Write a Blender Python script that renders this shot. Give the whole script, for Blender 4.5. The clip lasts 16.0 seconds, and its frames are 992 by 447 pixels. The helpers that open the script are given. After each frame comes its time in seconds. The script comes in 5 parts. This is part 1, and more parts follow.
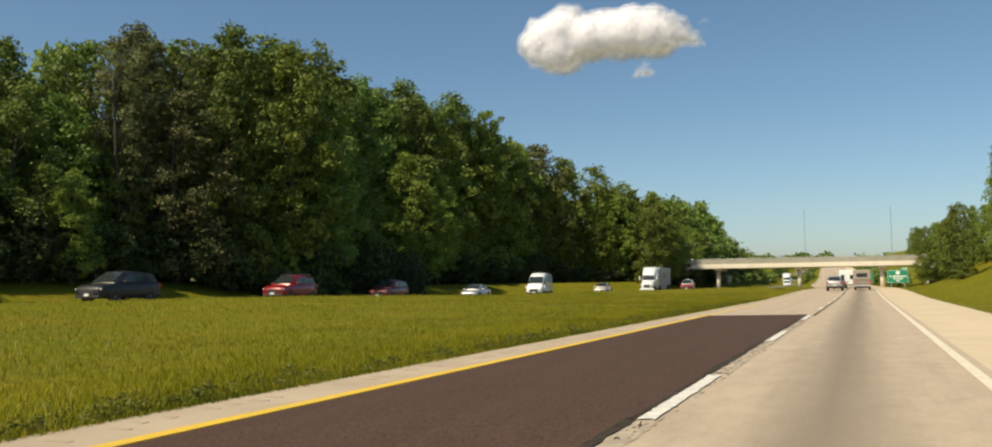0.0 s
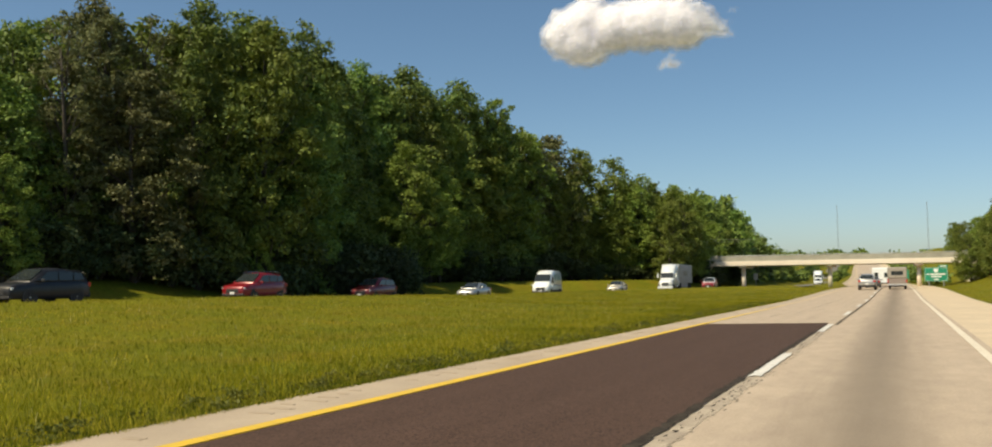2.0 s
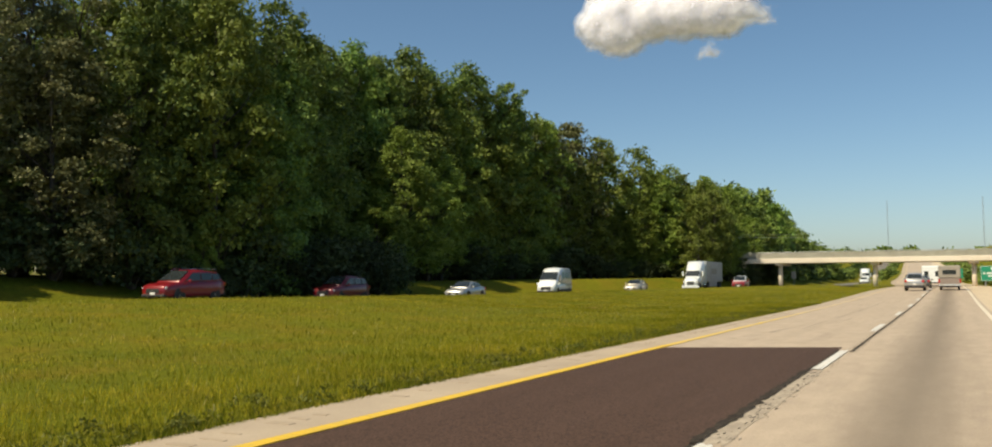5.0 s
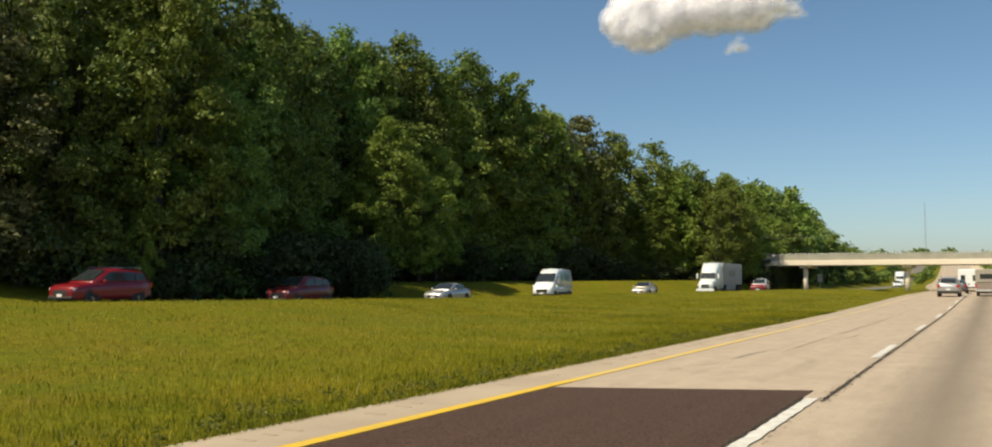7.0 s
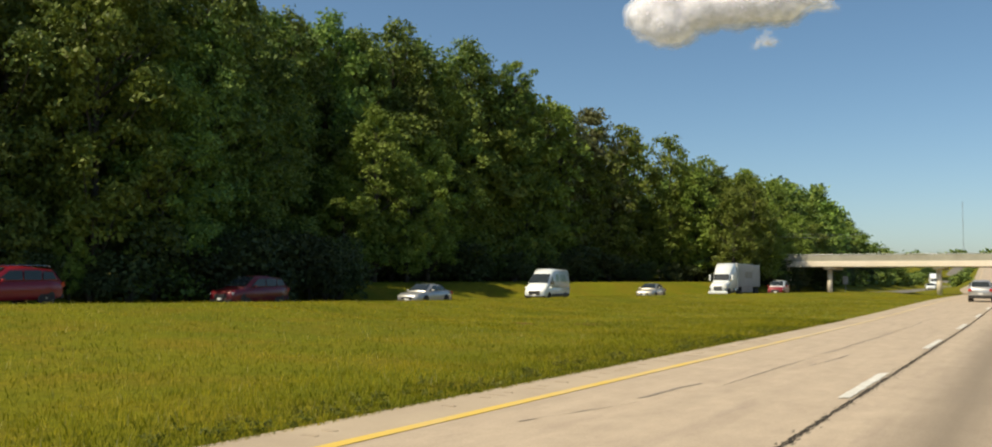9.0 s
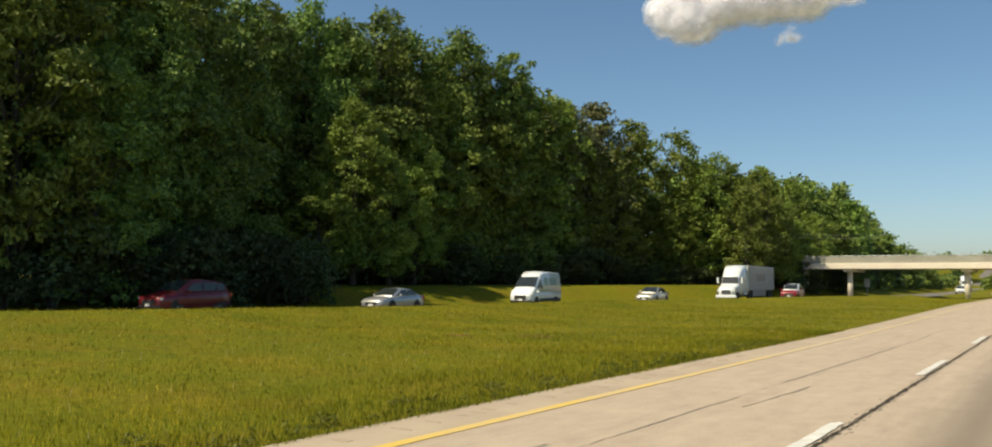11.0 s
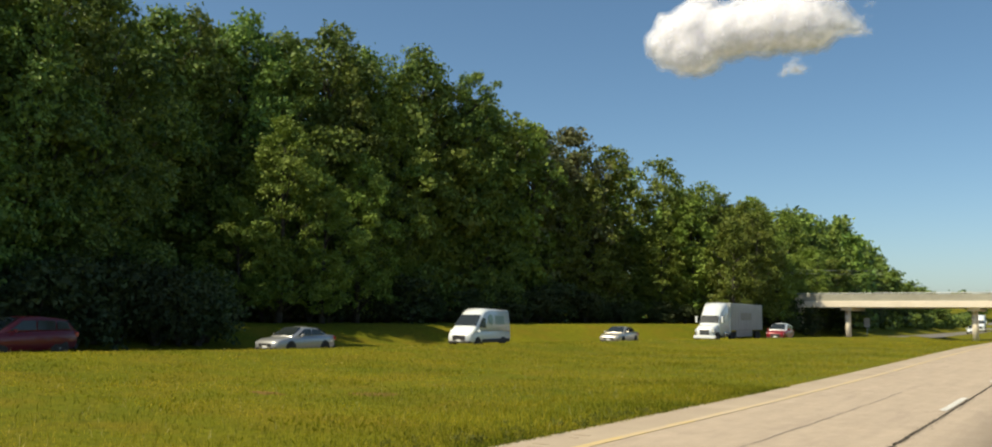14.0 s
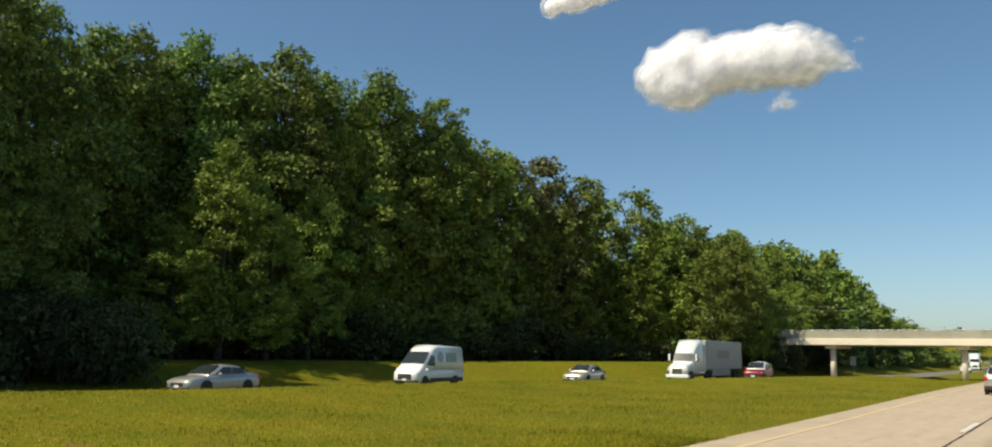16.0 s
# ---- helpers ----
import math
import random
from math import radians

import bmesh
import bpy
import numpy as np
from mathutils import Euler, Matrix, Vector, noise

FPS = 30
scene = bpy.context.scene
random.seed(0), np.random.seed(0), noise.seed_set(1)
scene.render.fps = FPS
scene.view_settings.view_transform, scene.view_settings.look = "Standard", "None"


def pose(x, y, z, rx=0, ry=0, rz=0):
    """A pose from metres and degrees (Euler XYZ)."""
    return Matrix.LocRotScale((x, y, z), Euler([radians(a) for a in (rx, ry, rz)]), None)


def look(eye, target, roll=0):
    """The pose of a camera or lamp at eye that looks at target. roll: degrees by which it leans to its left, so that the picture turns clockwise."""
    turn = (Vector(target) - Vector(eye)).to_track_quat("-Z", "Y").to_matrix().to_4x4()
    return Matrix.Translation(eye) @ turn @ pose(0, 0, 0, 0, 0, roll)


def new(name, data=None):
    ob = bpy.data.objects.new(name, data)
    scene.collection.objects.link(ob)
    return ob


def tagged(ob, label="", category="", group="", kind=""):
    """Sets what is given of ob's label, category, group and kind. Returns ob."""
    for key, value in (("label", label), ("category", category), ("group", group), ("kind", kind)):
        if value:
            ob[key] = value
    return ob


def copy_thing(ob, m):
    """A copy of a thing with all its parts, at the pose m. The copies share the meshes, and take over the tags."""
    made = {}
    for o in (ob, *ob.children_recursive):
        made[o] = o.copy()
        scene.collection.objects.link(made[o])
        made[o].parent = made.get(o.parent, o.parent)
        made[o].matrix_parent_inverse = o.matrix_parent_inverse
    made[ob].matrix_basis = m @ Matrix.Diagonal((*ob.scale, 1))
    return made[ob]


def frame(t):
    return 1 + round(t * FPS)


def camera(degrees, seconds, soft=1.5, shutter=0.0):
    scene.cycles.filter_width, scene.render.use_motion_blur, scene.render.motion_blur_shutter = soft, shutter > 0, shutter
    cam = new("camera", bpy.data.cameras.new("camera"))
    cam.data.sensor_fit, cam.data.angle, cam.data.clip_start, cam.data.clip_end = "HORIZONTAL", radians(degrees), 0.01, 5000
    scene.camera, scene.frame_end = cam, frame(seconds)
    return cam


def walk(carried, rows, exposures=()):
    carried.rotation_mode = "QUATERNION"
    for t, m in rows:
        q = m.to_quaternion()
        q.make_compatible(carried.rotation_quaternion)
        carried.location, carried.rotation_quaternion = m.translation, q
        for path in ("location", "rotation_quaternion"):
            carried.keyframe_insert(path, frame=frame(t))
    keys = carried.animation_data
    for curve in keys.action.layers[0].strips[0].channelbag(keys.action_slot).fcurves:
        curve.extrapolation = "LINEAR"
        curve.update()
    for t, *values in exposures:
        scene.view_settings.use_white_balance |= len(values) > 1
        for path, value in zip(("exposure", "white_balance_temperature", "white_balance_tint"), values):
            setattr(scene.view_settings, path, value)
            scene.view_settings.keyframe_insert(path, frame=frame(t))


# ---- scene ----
cam = camera(58.58, 16.0, soft=1.95)
# seconds, x, y, z, turn to the left, tilt up, roll
PATH = [
    (0.0, 0.11, 0.06, 1.328, 22.46, 4.03, -0.68),
    (0.5, 0.06, 1.81, 1.355, 22.88, 3.93, -0.73),
    (1.0, 0.04, 3.19, 1.383, 23.38, 3.88, -0.74),
    (1.5, 0.07, 5.19, 1.410, 23.90, 3.84, -0.70),
    (2.0, 0.11, 7.17, 1.438, 24.39, 3.85, -0.59),
    (2.5, 0.14, 8.46, 1.465, 24.89, 3.85, -0.67),
    (3.0, 0.18, 10.41, 1.492, 25.38, 3.82, -0.60),
    (3.5, 0.22, 12.37, 1.520, 25.86, 3.82, -0.59),
    (4.0, 0.23, 13.53, 1.547, 26.31, 3.75, -0.55),
    (6.5, 0.37, 22.62, 1.684, 28.78, 3.65, -0.01),
    (7.0, 0.43, 24.04, 1.711, 29.30, 3.66, 0.05),
    (7.5, 0.47, 25.49, 1.738, 29.72, 3.59, 0.08),
    (8.0, 0.56, 27.64, 1.766, 30.30, 3.65, 0.19),
    (8.5, 0.62, 28.67, 1.793, 30.78, 3.66, 0.06),
    (9.0, 0.70, 30.54, 1.821, 31.32, 3.62, 0.38),
    (11.5, 0.94, 38.19, 1.957, 33.70, 3.86, 0.43),
    (12.0, 1.02, 39.90, 1.985, 34.43, 4.01, 0.67),
    (12.5, 1.12, 41.61, 2.012, 34.84, 4.47, 0.86),
    (13.0, 1.21, 42.50, 2.039, 34.70, 5.02, 0.79),
    (13.5, 1.19, 44.16, 2.067, 34.37, 5.55, 0.71),
    (14.0, 1.22, 45.82, 2.094, 34.01, 6.10, 0.66),
    (14.5, 1.35, 46.74, 2.122, 33.69, 6.64, 0.60),
    (15.0, 1.30, 48.43, 2.149, 33.47, 7.30, 0.63),
    (15.5, 1.46, 49.84, 2.176, 33.52, 7.82, 0.72),
    (16.0, 1.62, 50.64, 2.204, 33.87, 8.42, 0.87),
]
walk(cam, [(t, pose(x, y, z, 90 + tilt, 0, turn) @ pose(0, 0, 0, 0, 0, roll)) for t, x, y, z, turn, tilt, roll in PATH],
     exposures=[(0.0, 0.48, 7150, 7), (8.0, 0.51, 7050, 7), (12.0, 0.54, 6980, 6), (16.0, 0.58, 6850, 5)])

# ---- world, sun, exposure ----
SUN_EL, SUN_AZ = 51.0, 211.0  # height, and compass bearing with +y as north and +x as east
world = bpy.data.worlds.new("sky")
scene.world = world
world.use_nodes = True
wn = world.node_tree.nodes
sky = wn.new("ShaderNodeTexSky")
sky.sky_type, sky.sun_disc = "NISHITA", False
sky.sun_elevation, sky.sun_rotation = radians(SUN_EL), radians(SUN_AZ)
sky.altitude, sky.air_density, sky.dust_density, sky.ozone_density = 200, 0.85, 1.3, 3.0
wn["Background"].inputs[1].default_value = 0.088
deep = wn.new("ShaderNodeHueSaturation")  # the clear, deep blue of a dry summer sky
deep.inputs["Hue"].default_value = 0.494
deep.inputs["Saturation"].default_value = 1.09
world.node_tree.links.new(sky.outputs[0], deep.inputs["Color"])
world.node_tree.links.new(deep.outputs[0], wn["Background"].inputs[0])
sun = new("sun", bpy.data.lights.new("sun", "SUN"))
sun.data.energy, sun.data.angle, sun.data.color = 3.7, radians(0.55), (1.0, 0.89, 0.68)
sun_from = Vector((math.sin(radians(SUN_AZ)) * math.cos(radians(SUN_EL)), math.cos(radians(SUN_AZ)) * math.cos(radians(SUN_EL)), math.sin(radians(SUN_EL))))
sun.matrix_world = look(sun_from * 300, (0, 0, 0))


# ---- materials ----
def shade(name, rough=0.6, metal=0.0, spec=0.5):
    mat = bpy.data.materials.new(name)
    mat.use_nodes = True
    b = mat.node_tree.nodes["Principled BSDF"]
    b.inputs["Roughness"].default_value = rough
    b.inputs["Metallic"].default_value = metal
    b.inputs["Specular IOR Level"].default_value = spec
    return mat, mat.node_tree.nodes, mat.node_tree.links, b


def noise_tex(n, l, scale, detail=4.0, rough=0.55, vec=None, stretch=None):
    tex = n.new("ShaderNodeTexNoise")
    tex.inputs["Scale"].default_value, tex.inputs["Detail"].default_value, tex.inputs["Roughness"].default_value = scale, detail, rough
    if vec is None:
        vec = n.new("ShaderNodeTexCoord").outputs["Object"]
    if stretch:
        m = n.new("ShaderNodeMapping")
        m.inputs["Scale"].default_value = stretch
        l.new(vec, m.inputs["Vector"])
        vec = m.outputs[0]
    l.new(vec, tex.inputs["Vector"])
    return tex.outputs["Fac"]


def ramp(n, l, fac, stops):
    r = n.new("ShaderNodeValToRGB")
    els = r.color_ramp.elements
    while len(els) < len(stops):
        els.new(0.5)
    for e, (p, c) in zip(els, stops):
        e.position, e.color = p, (*c, 1) if len(c) == 3 else c
    l.new(fac, r.inputs[0])
    return r.outputs[0]


def mix(n, l, fac, a, b, mode="MIX"):
    m = n.new("ShaderNodeMix")
    m.data_type, m.blend_type = "RGBA", mode
    for sock, v in ((m.inputs[0], fac), (m.inputs[6], a), (m.inputs[7], b)):
        if isinstance(v, (int, float)):
            sock.default_value = v
        elif isinstance(v, tuple):
            sock.default_value = (*v, 1)
        else:
            l.new(v, sock)
    return m.outputs[2]


def bump(n, l, b, height, strength, distance):
    k = n.new("ShaderNodeBump")
    k.inputs["Strength"].default_value, k.inputs["Distance"].default_value = strength, distance
    l.new(height, k.inputs["Height"])
    l.new(k.outputs[0], b.inputs["Normal"])


def worn(name, base, dark, rough=0.6, grain=40.0, blotch=1.5, metal=0.0, relief=0.3, depth=0.004, stretch=None, spec=0.5):
    """A surface with grain and blotches between two colours."""
    mat, n, l, b = shade(name, rough, metal, spec)
    big = noise_tex(n, l, blotch, 5, stretch=stretch)
    fine = noise_tex(n, l, grain, 3)
    c = mix(n, l, ramp(n, l, big, [(0.3, (0, 0, 0)), (0.7, (1, 1, 1))]), base, dark)
    tint = ramp(n, l, fine, [(0.25, (0.82, 0.82, 0.82)), (0.75, (1.12, 1.12, 1.12))])
    l.new(mix(n, l, 1.0, c, tint, "MULTIPLY"), b.inputs["Base Color"])
    if relief:
        bump(n, l, b, fine, relief, depth)
    return mat


def paint(name, colour, rough=0.3, metal=0.0, coat=0.0):
    mat, n, l, b = shade(name, rough, metal)
    dirt = noise_tex(n, l, 2.5, 5)
    l.new(mix(n, l, ramp(n, l, dirt, [(0.45, (0, 0, 0)), (0.8, (0.35, 0.35, 0.35))]), colour, tuple(0.6 * v + 0.03 for v in colour)), b.inputs["Base Color"])
    b.inputs["Coat Weight"].default_value = coat
    return mat


def leafy(name, low, high, dry):
    """Leaves: each leaf its own tone, each plant its own hue, with light passing through."""
    mat, n, l, b = shade(name, 0.6, 0, 0.24)
    geo, info = n.new("ShaderNodeNewGeometry"), n.new("ShaderNodeObjectInfo")
    c = mix(n, l, geo.outputs["Random Per Island"], low, high)
    patch = noise_tex(n, l, 0.35, 3)
    c = mix(n, l, ramp(n, l, patch, [(0.45, (0, 0, 0)), (0.75, (0.6, 0.6, 0.6))]), c, dry)
    hsv = n.new("ShaderNodeHueSaturation")
    r1 = n.new("ShaderNodeMapRange")
    r1.inputs[3].default_value, r1.inputs[4].default_value = 0.484, 0.512
    l.new(info.outputs["Random"], r1.inputs[0])
    l.new(r1.outputs[0], hsv.inputs["Hue"])
    r2 = n.new("ShaderNodeMapRange")
    r2.inputs[3].default_value, r2.inputs[4].default_value = 0.72, 1.4
    l.new(info.outputs["Random"], r2.inputs[0])
    l.new(r2.outputs[0], hsv.inputs["Value"])
    l.new(c, hsv.inputs["Color"])
    l.new(hsv.outputs[0], b.inputs["Base Color"])
    tr = n.new("ShaderNodeBsdfTranslucent")
    l.new(hsv.outputs[0], tr.inputs["Color"])
    ms = n.new("ShaderNodeMixShader")
    ms.inputs[0].default_value = 0.18
    l.new(b.outputs[0], ms.inputs[1])
    l.new(tr.outputs[0], ms.inputs[2])
    l.new(ms.outputs[0], n["Material Output"].inputs["Surface"])
    return mat


M_BARK = worn("bark", (0.045, 0.038, 0.03), (0.085, 0.072, 0.058), 0.9, 25, 2.0, relief=0.8, depth=0.03)
M_LEAF = leafy("leaf", (0.062, 0.116, 0.036), (0.195, 0.272, 0.048), (0.225, 0.265, 0.058))
# shrub leaf darkened in its colour for the deep shade under the wood
M_LEAF_SHRUB_SHADE = leafy("shrub_leaf_shade", (0.030, 0.050, 0.022), (0.075, 0.100, 0.030), (0.085, 0.098, 0.034))
M_LEAF_BROWN = leafy("leaf_browned", (0.088, 0.105, 0.042), (0.180, 0.188, 0.070), (0.185, 0.175, 0.075))
# leaf paled in its colour to stand for sunlight and distant haze
M_LEAF_SUN_HAZE = leafy("leaf_sun_haze", (0.09, 0.14, 0.026), (0.20, 0.262, 0.042), (0.22, 0.245, 0.052))
M_CONCRETE = worn("bridge_concrete", (0.80, 0.72, 0.60), (0.72, 0.64, 0.53), 0.85, 30, 0.5, relief=0.2)
M_PARAPET = worn("parapet_concrete", (0.37, 0.36, 0.30), (0.29, 0.28, 0.23), 0.85, 30, 0.7, relief=0.2)
M_WHITE_LINE = worn("white_road_paint", (0.78, 0.76, 0.70), (0.55, 0.53, 0.48), 0.7, 60, 6.0)
M_YELLOW_LINE = worn("yellow_road_paint", (0.75, 0.48, 0.03), (0.62, 0.42, 0.06), 0.7, 60, 4.0)
M_FADED_LINE = worn("faded_white_paint", (0.78, 0.72, 0.60), (0.62, 0.54, 0.41), 0.7, 60, 5.0)
M_TAR = worn("crack_tar", (0.022, 0.018, 0.015), (0.075, 0.063, 0.05), 0.95, 80, 8.0, spec=0.1)


def fading_yellow():
    """Yellow paint that wears away along the road, down to the concrete."""
    mat, n, l, b = shade("faded_yellow_paint", 0.75)
    co = n.new("ShaderNodeTexCoord").outputs["Object"]
    sep = n.new("ShaderNodeSeparateXYZ")
    l.new(co, sep.inputs[0])
    k = n.new("ShaderNodeMapRange")
    k.inputs[1].default_value, k.inputs[2].default_value, k.inputs[3].default_value, k.inputs[4].default_value = 36, 66, 0.02, 0.42
    l.new(sep.outputs[1], k.inputs[0])
    spots = noise_tex(n, l, 1.2, 6, 0.75, co, (3, 0.6, 1))
    add = n.new("ShaderNodeMath")
    l.new(k.outputs[0], add.inputs[0])
    l.new(spots, add.inputs[1])
    c = mix(n, l, ramp(n, l, add.outputs[0], [(0.55, (0, 0, 0)), (0.95, (0.88, 0.88, 0.88))]), (0.66, 0.46, 0.09), (0.515, 0.425, 0.315))
    l.new(c, b.inputs["Base Color"])
    return mat


def asphalt_mat():
    mat, n, l, b = shade("new_asphalt", 0.85, 0, 0.2)
    fine, big = noise_tex(n, l, 45, 3), noise_tex(n, l, 0.8, 4, stretch=(3, 0.3, 1))
    c = mix(n, l, big, (0.052, 0.031, 0.022), (0.076, 0.047, 0.035))
    l.new(mix(n, l, 1.0, c, ramp(n, l, fine, [(0.3, (0.38, 0.36, 0.36)), (0.7, (1.9, 1.85, 1.8))]), "MULTIPLY"), b.inputs["Base Color"])
    bump(n, l, b, fine, 0.5, 0.006)
    return mat


def road_mat(name, mid, half, base=(0.485, 0.395, 0.298)):
    """Worn concrete carriageway, with the darker oil track down the middle of the driven lane."""
    mat, n, l, b = shade(name, 0.8)
    co = n.new("ShaderNodeTexCoord").outputs["Object"]
    sep = n.new("ShaderNodeSeparateXYZ")
    l.new(co, sep.inputs[0])
    long = noise_tex(n, l, 1.0, 5, 0.6, co, (2.2, 0.10, 1))
    fine = noise_tex(n, l, 28, 6, 0.8, co)
    blot = noise_tex(n, l, 0.35, 5, 0.6, co)
    c = mix(n, l, ramp(n, l, long, [(0.35, (0, 0, 0)), (0.7, (0.8, 0.8, 0.8))]), base, tuple(0.87 * v for v in base))
    c = mix(n, l, ramp(n, l, blot, [(0.5, (0, 0, 0)), (0.8, (0.5, 0.5, 0.5))]), c, tuple(1.12 * v for v in base))
    mott = noise_tex(n, l, 2.6, 6, 0.7, co, (1, 0.45, 1))
    c = mix(n, l, 1.0, c, ramp(n, l, mott, [(0.3, (0.86, 0.845, 0.84)), (0.7, (1.08, 1.08, 1.07))]), "MULTIPLY")
    scuff = noise_tex(n, l, 0.9, 5, 0.7, co, (1.6, 0.22, 1))
    c = mix(n, l, ramp(n, l, scuff, [(0.54, (0, 0, 0)), (0.78, (0.5, 0.5, 0.5))]), c, (0.29, 0.225, 0.18))
    d = n.new("ShaderNodeMath")
    d.operation = "SUBTRACT"
    l.new(sep.outputs[0], d.inputs[0])
    d.inputs[1].default_value = mid
    a = n.new("ShaderNodeMath")
    a.operation = "ABSOLUTE"
    l.new(d.outputs[0], a.inputs[0])
    wob = n.new("ShaderNodeMath")
    wob.operation = "MULTIPLY_ADD"
    l.new(long, wob.inputs[0])
    wob.inputs[1].default_value = -0.35
    l.new(a.outputs[0], wob.inputs[2])
    k = n.new("ShaderNodeMapRange")
    k.interpolation_type = "SMOOTHSTEP"
    k.inputs[1].default_value, k.inputs[2].default_value = half, -0.3
    k.inputs[3].default_value, k.inputs[4].default_value = 0.0, 0.85
    l.new(wob.outputs[0], k.inputs[0])
    c = mix(n, l, k.outputs[0], c, (0.20, 0.16, 0.115))
    l.new(mix(n, l, 1.0, c, ramp(n, l, fine, [(0.3, (0.8, 0.79, 0.78)), (0.7, (1.14, 1.14, 1.14))]), "MULTIPLY"), b.inputs["Base Color"])
    bump(n, l, b, fine, 0.3, 0.004)
    return mat


def grass_ground_mat():
    mat, n, l, b = shade("grass_ground", 0.95, 0, 0.1)
    big, mid, fine, tuft = noise_tex(n, l, 0.12, 5), noise_tex(n, l, 0.38, 6, 0.62), noise_tex(n, l, 17, 6, 0.78), noise_tex(n, l, 4.0, 4, 0.6)
    c = mix(n, l, ramp(n, l, big, [(0.35, (0, 0, 0)), (0.65, (1, 1, 1))]), (0.166, 0.163, 0.011), (0.112, 0.131, 0.010))
    c = mix(n, l, ramp(n, l, mid, [(0.44, (0, 0, 0)), (0.66, (0.75, 0.75, 0.75))]), c, (0.188, 0.146, 0.015))
    c = mix(n, l, 1.0, c, ramp(n, l, tuft, [(0.3, (0.62, 0.68, 0.60)), (0.7, (1.25, 1.2, 1.1))]), "MULTIPLY")
    l.new(mix(n, l, 1.0, c, ramp(n, l, fine, [(0.32, (0.5, 0.52, 0.48)), (0.68, (1.5, 1.46, 1.42))]), "MULTIPLY"), b.inputs["Base Color"])
    sep = n.new("ShaderNodeSeparateXYZ")
    l.new(n.new("ShaderNodeTexCoord").outputs["Object"], sep.inputs[0])
    for lo, hi in ((-60, -85), (30, 70)):  # unseen ground on both sides, greyed so its bounce won't yellow the cloud
        far = n.new("ShaderNodeMapRange")
        far.inputs[1].default_value, far.inputs[2].default_value = lo, hi
        l.new(sep.outputs[0], far.inputs[0])
        c = mix(n, l, far.outputs[0], c, (0.24, 0.235, 0.19))
    l.new(mix(n, l, 1.0, c, ramp(n, l, fine, [(0.32, (0.5, 0.52, 0.48)), (0.68, (1.5, 1.46, 1.42))]), "MULTIPLY"), b.inputs["Base Color"])
    bump(n, l, b, fine, 0.6, 0.06)
    return mat


M_ASPHALT = asphalt_mat()
M_YELLOW_FADED = fading_yellow()
M_ROAD = road_mat("worn_concrete", -0.25, 0.95)
M_SHOULDER = worn("shoulder_concrete", (0.475, 0.385, 0.28), (0.375, 0.30, 0.22), 0.85, 60, 0.6, relief=0.3)
M_FAR_ROAD = worn("far_road_surface", (0.20, 0.18, 0.155), (0.15, 0.14, 0.12), 0.85, 60, 0.6)
M_GROUND = grass_ground_mat()


# ---- the lie of the land ----
def smooth(a, b, v):
    t = min(1.0, max(0.0, (v - a) / (b - a)))
    return t * t * (3 - 2 * t)


def road_z(y):
    """Height of the carriageway: level, a slow rise to the bridge, then a climb to a crest beyond it."""
    return 0.32 * smooth(68, 125, y) + 9.0 * smooth(170, 470, y) - 14.0 * smooth(470, 900, y)


def bend(y):
    """Sideways offset of the carriageway, which swings left beyond the bridge."""
    return -3.6 * smooth(152, 215, y) - 4.5 * smooth(215, 400, y)


def far_x(y):
    """Middle of the opposite carriageway, which draws closer towards the bridge."""
    return -36 + 18 * smooth(85, 170, y) - 5 * smooth(200, 420, y)


def wood_x(y):
    """Line from which the wood's rows are set back."""
    return -38.6 + 18 * smooth(88, 172, y) - 5 * smooth(200, 420, y) + 4.4 * smooth(50, 58, y) * (1 - smooth(68, 80, y)) - 5.6 * smooth(74, 86, y) * (1 - smooth(136, 158, y))


def far_z(y):
    """Height of the opposite carriageway."""
    a = 0.64 - 0.60 * smooth(41, 80, y) + 0.16 * smooth(100, 140, y)
    return a + (road_z(y) - a) * smooth(300, 470, y)


def ground_z(x, y):
    """Height of the ground beside the roads."""
    base, u, turn = road_z(y), far_x(y), bend(y)
    x, u = x - turn, u - turn
    if x > 2:  # cutting on the near side
        return base - 0.05 + 5.0 * smooth(5.5, 26, x) * smooth(50, 110, y) + 0.8 * smooth(5.5, 20, x)
    if x > -7.6:
        return base - 0.06
    top = far_z(y) - 0.02
    s = (x + 7.6) / (u + 2.5 + 7.6)  # 0 at the near verge, 1 at the edge of the opposite road
    if s < 1:
        low = base - 0.06
        roll = 0.10 * noise.noise((x * 0.15, y * 0.08, 0)) + 0.05 * noise.noise((x * 0.5, y * 0.4, 3))
        lip = (0.24 + 0.20 * smooth(50, 72, y)) * smooth(0.6, 0.94, s) * (1 - smooth(0.94, 1, s))
        return low + (top - low) * smooth(0.0, 0.95, s) + lip + (roll - 0.04) * math.sin(math.pi * s)
    d = u - 4.4 - x
    if d < 0:
        return top - 0.06
    return top + 1.5 * smooth(0, 7.5, d) + 2.0 * smooth(7.5, 60, d)


def mesh_ob(name, verts, faces, mat, parent=None, smooth_faces=False):
    me = bpy.data.meshes.new(name)
    me.from_pydata([tuple(v) for v in verts], [], faces)
    me.materials.append(mat)
    if smooth_faces:
        me.polygons.foreach_set("use_smooth", [True] * len(me.polygons))
    me.update()
    ob = new(name, me)
    ob.parent = parent
    return ob


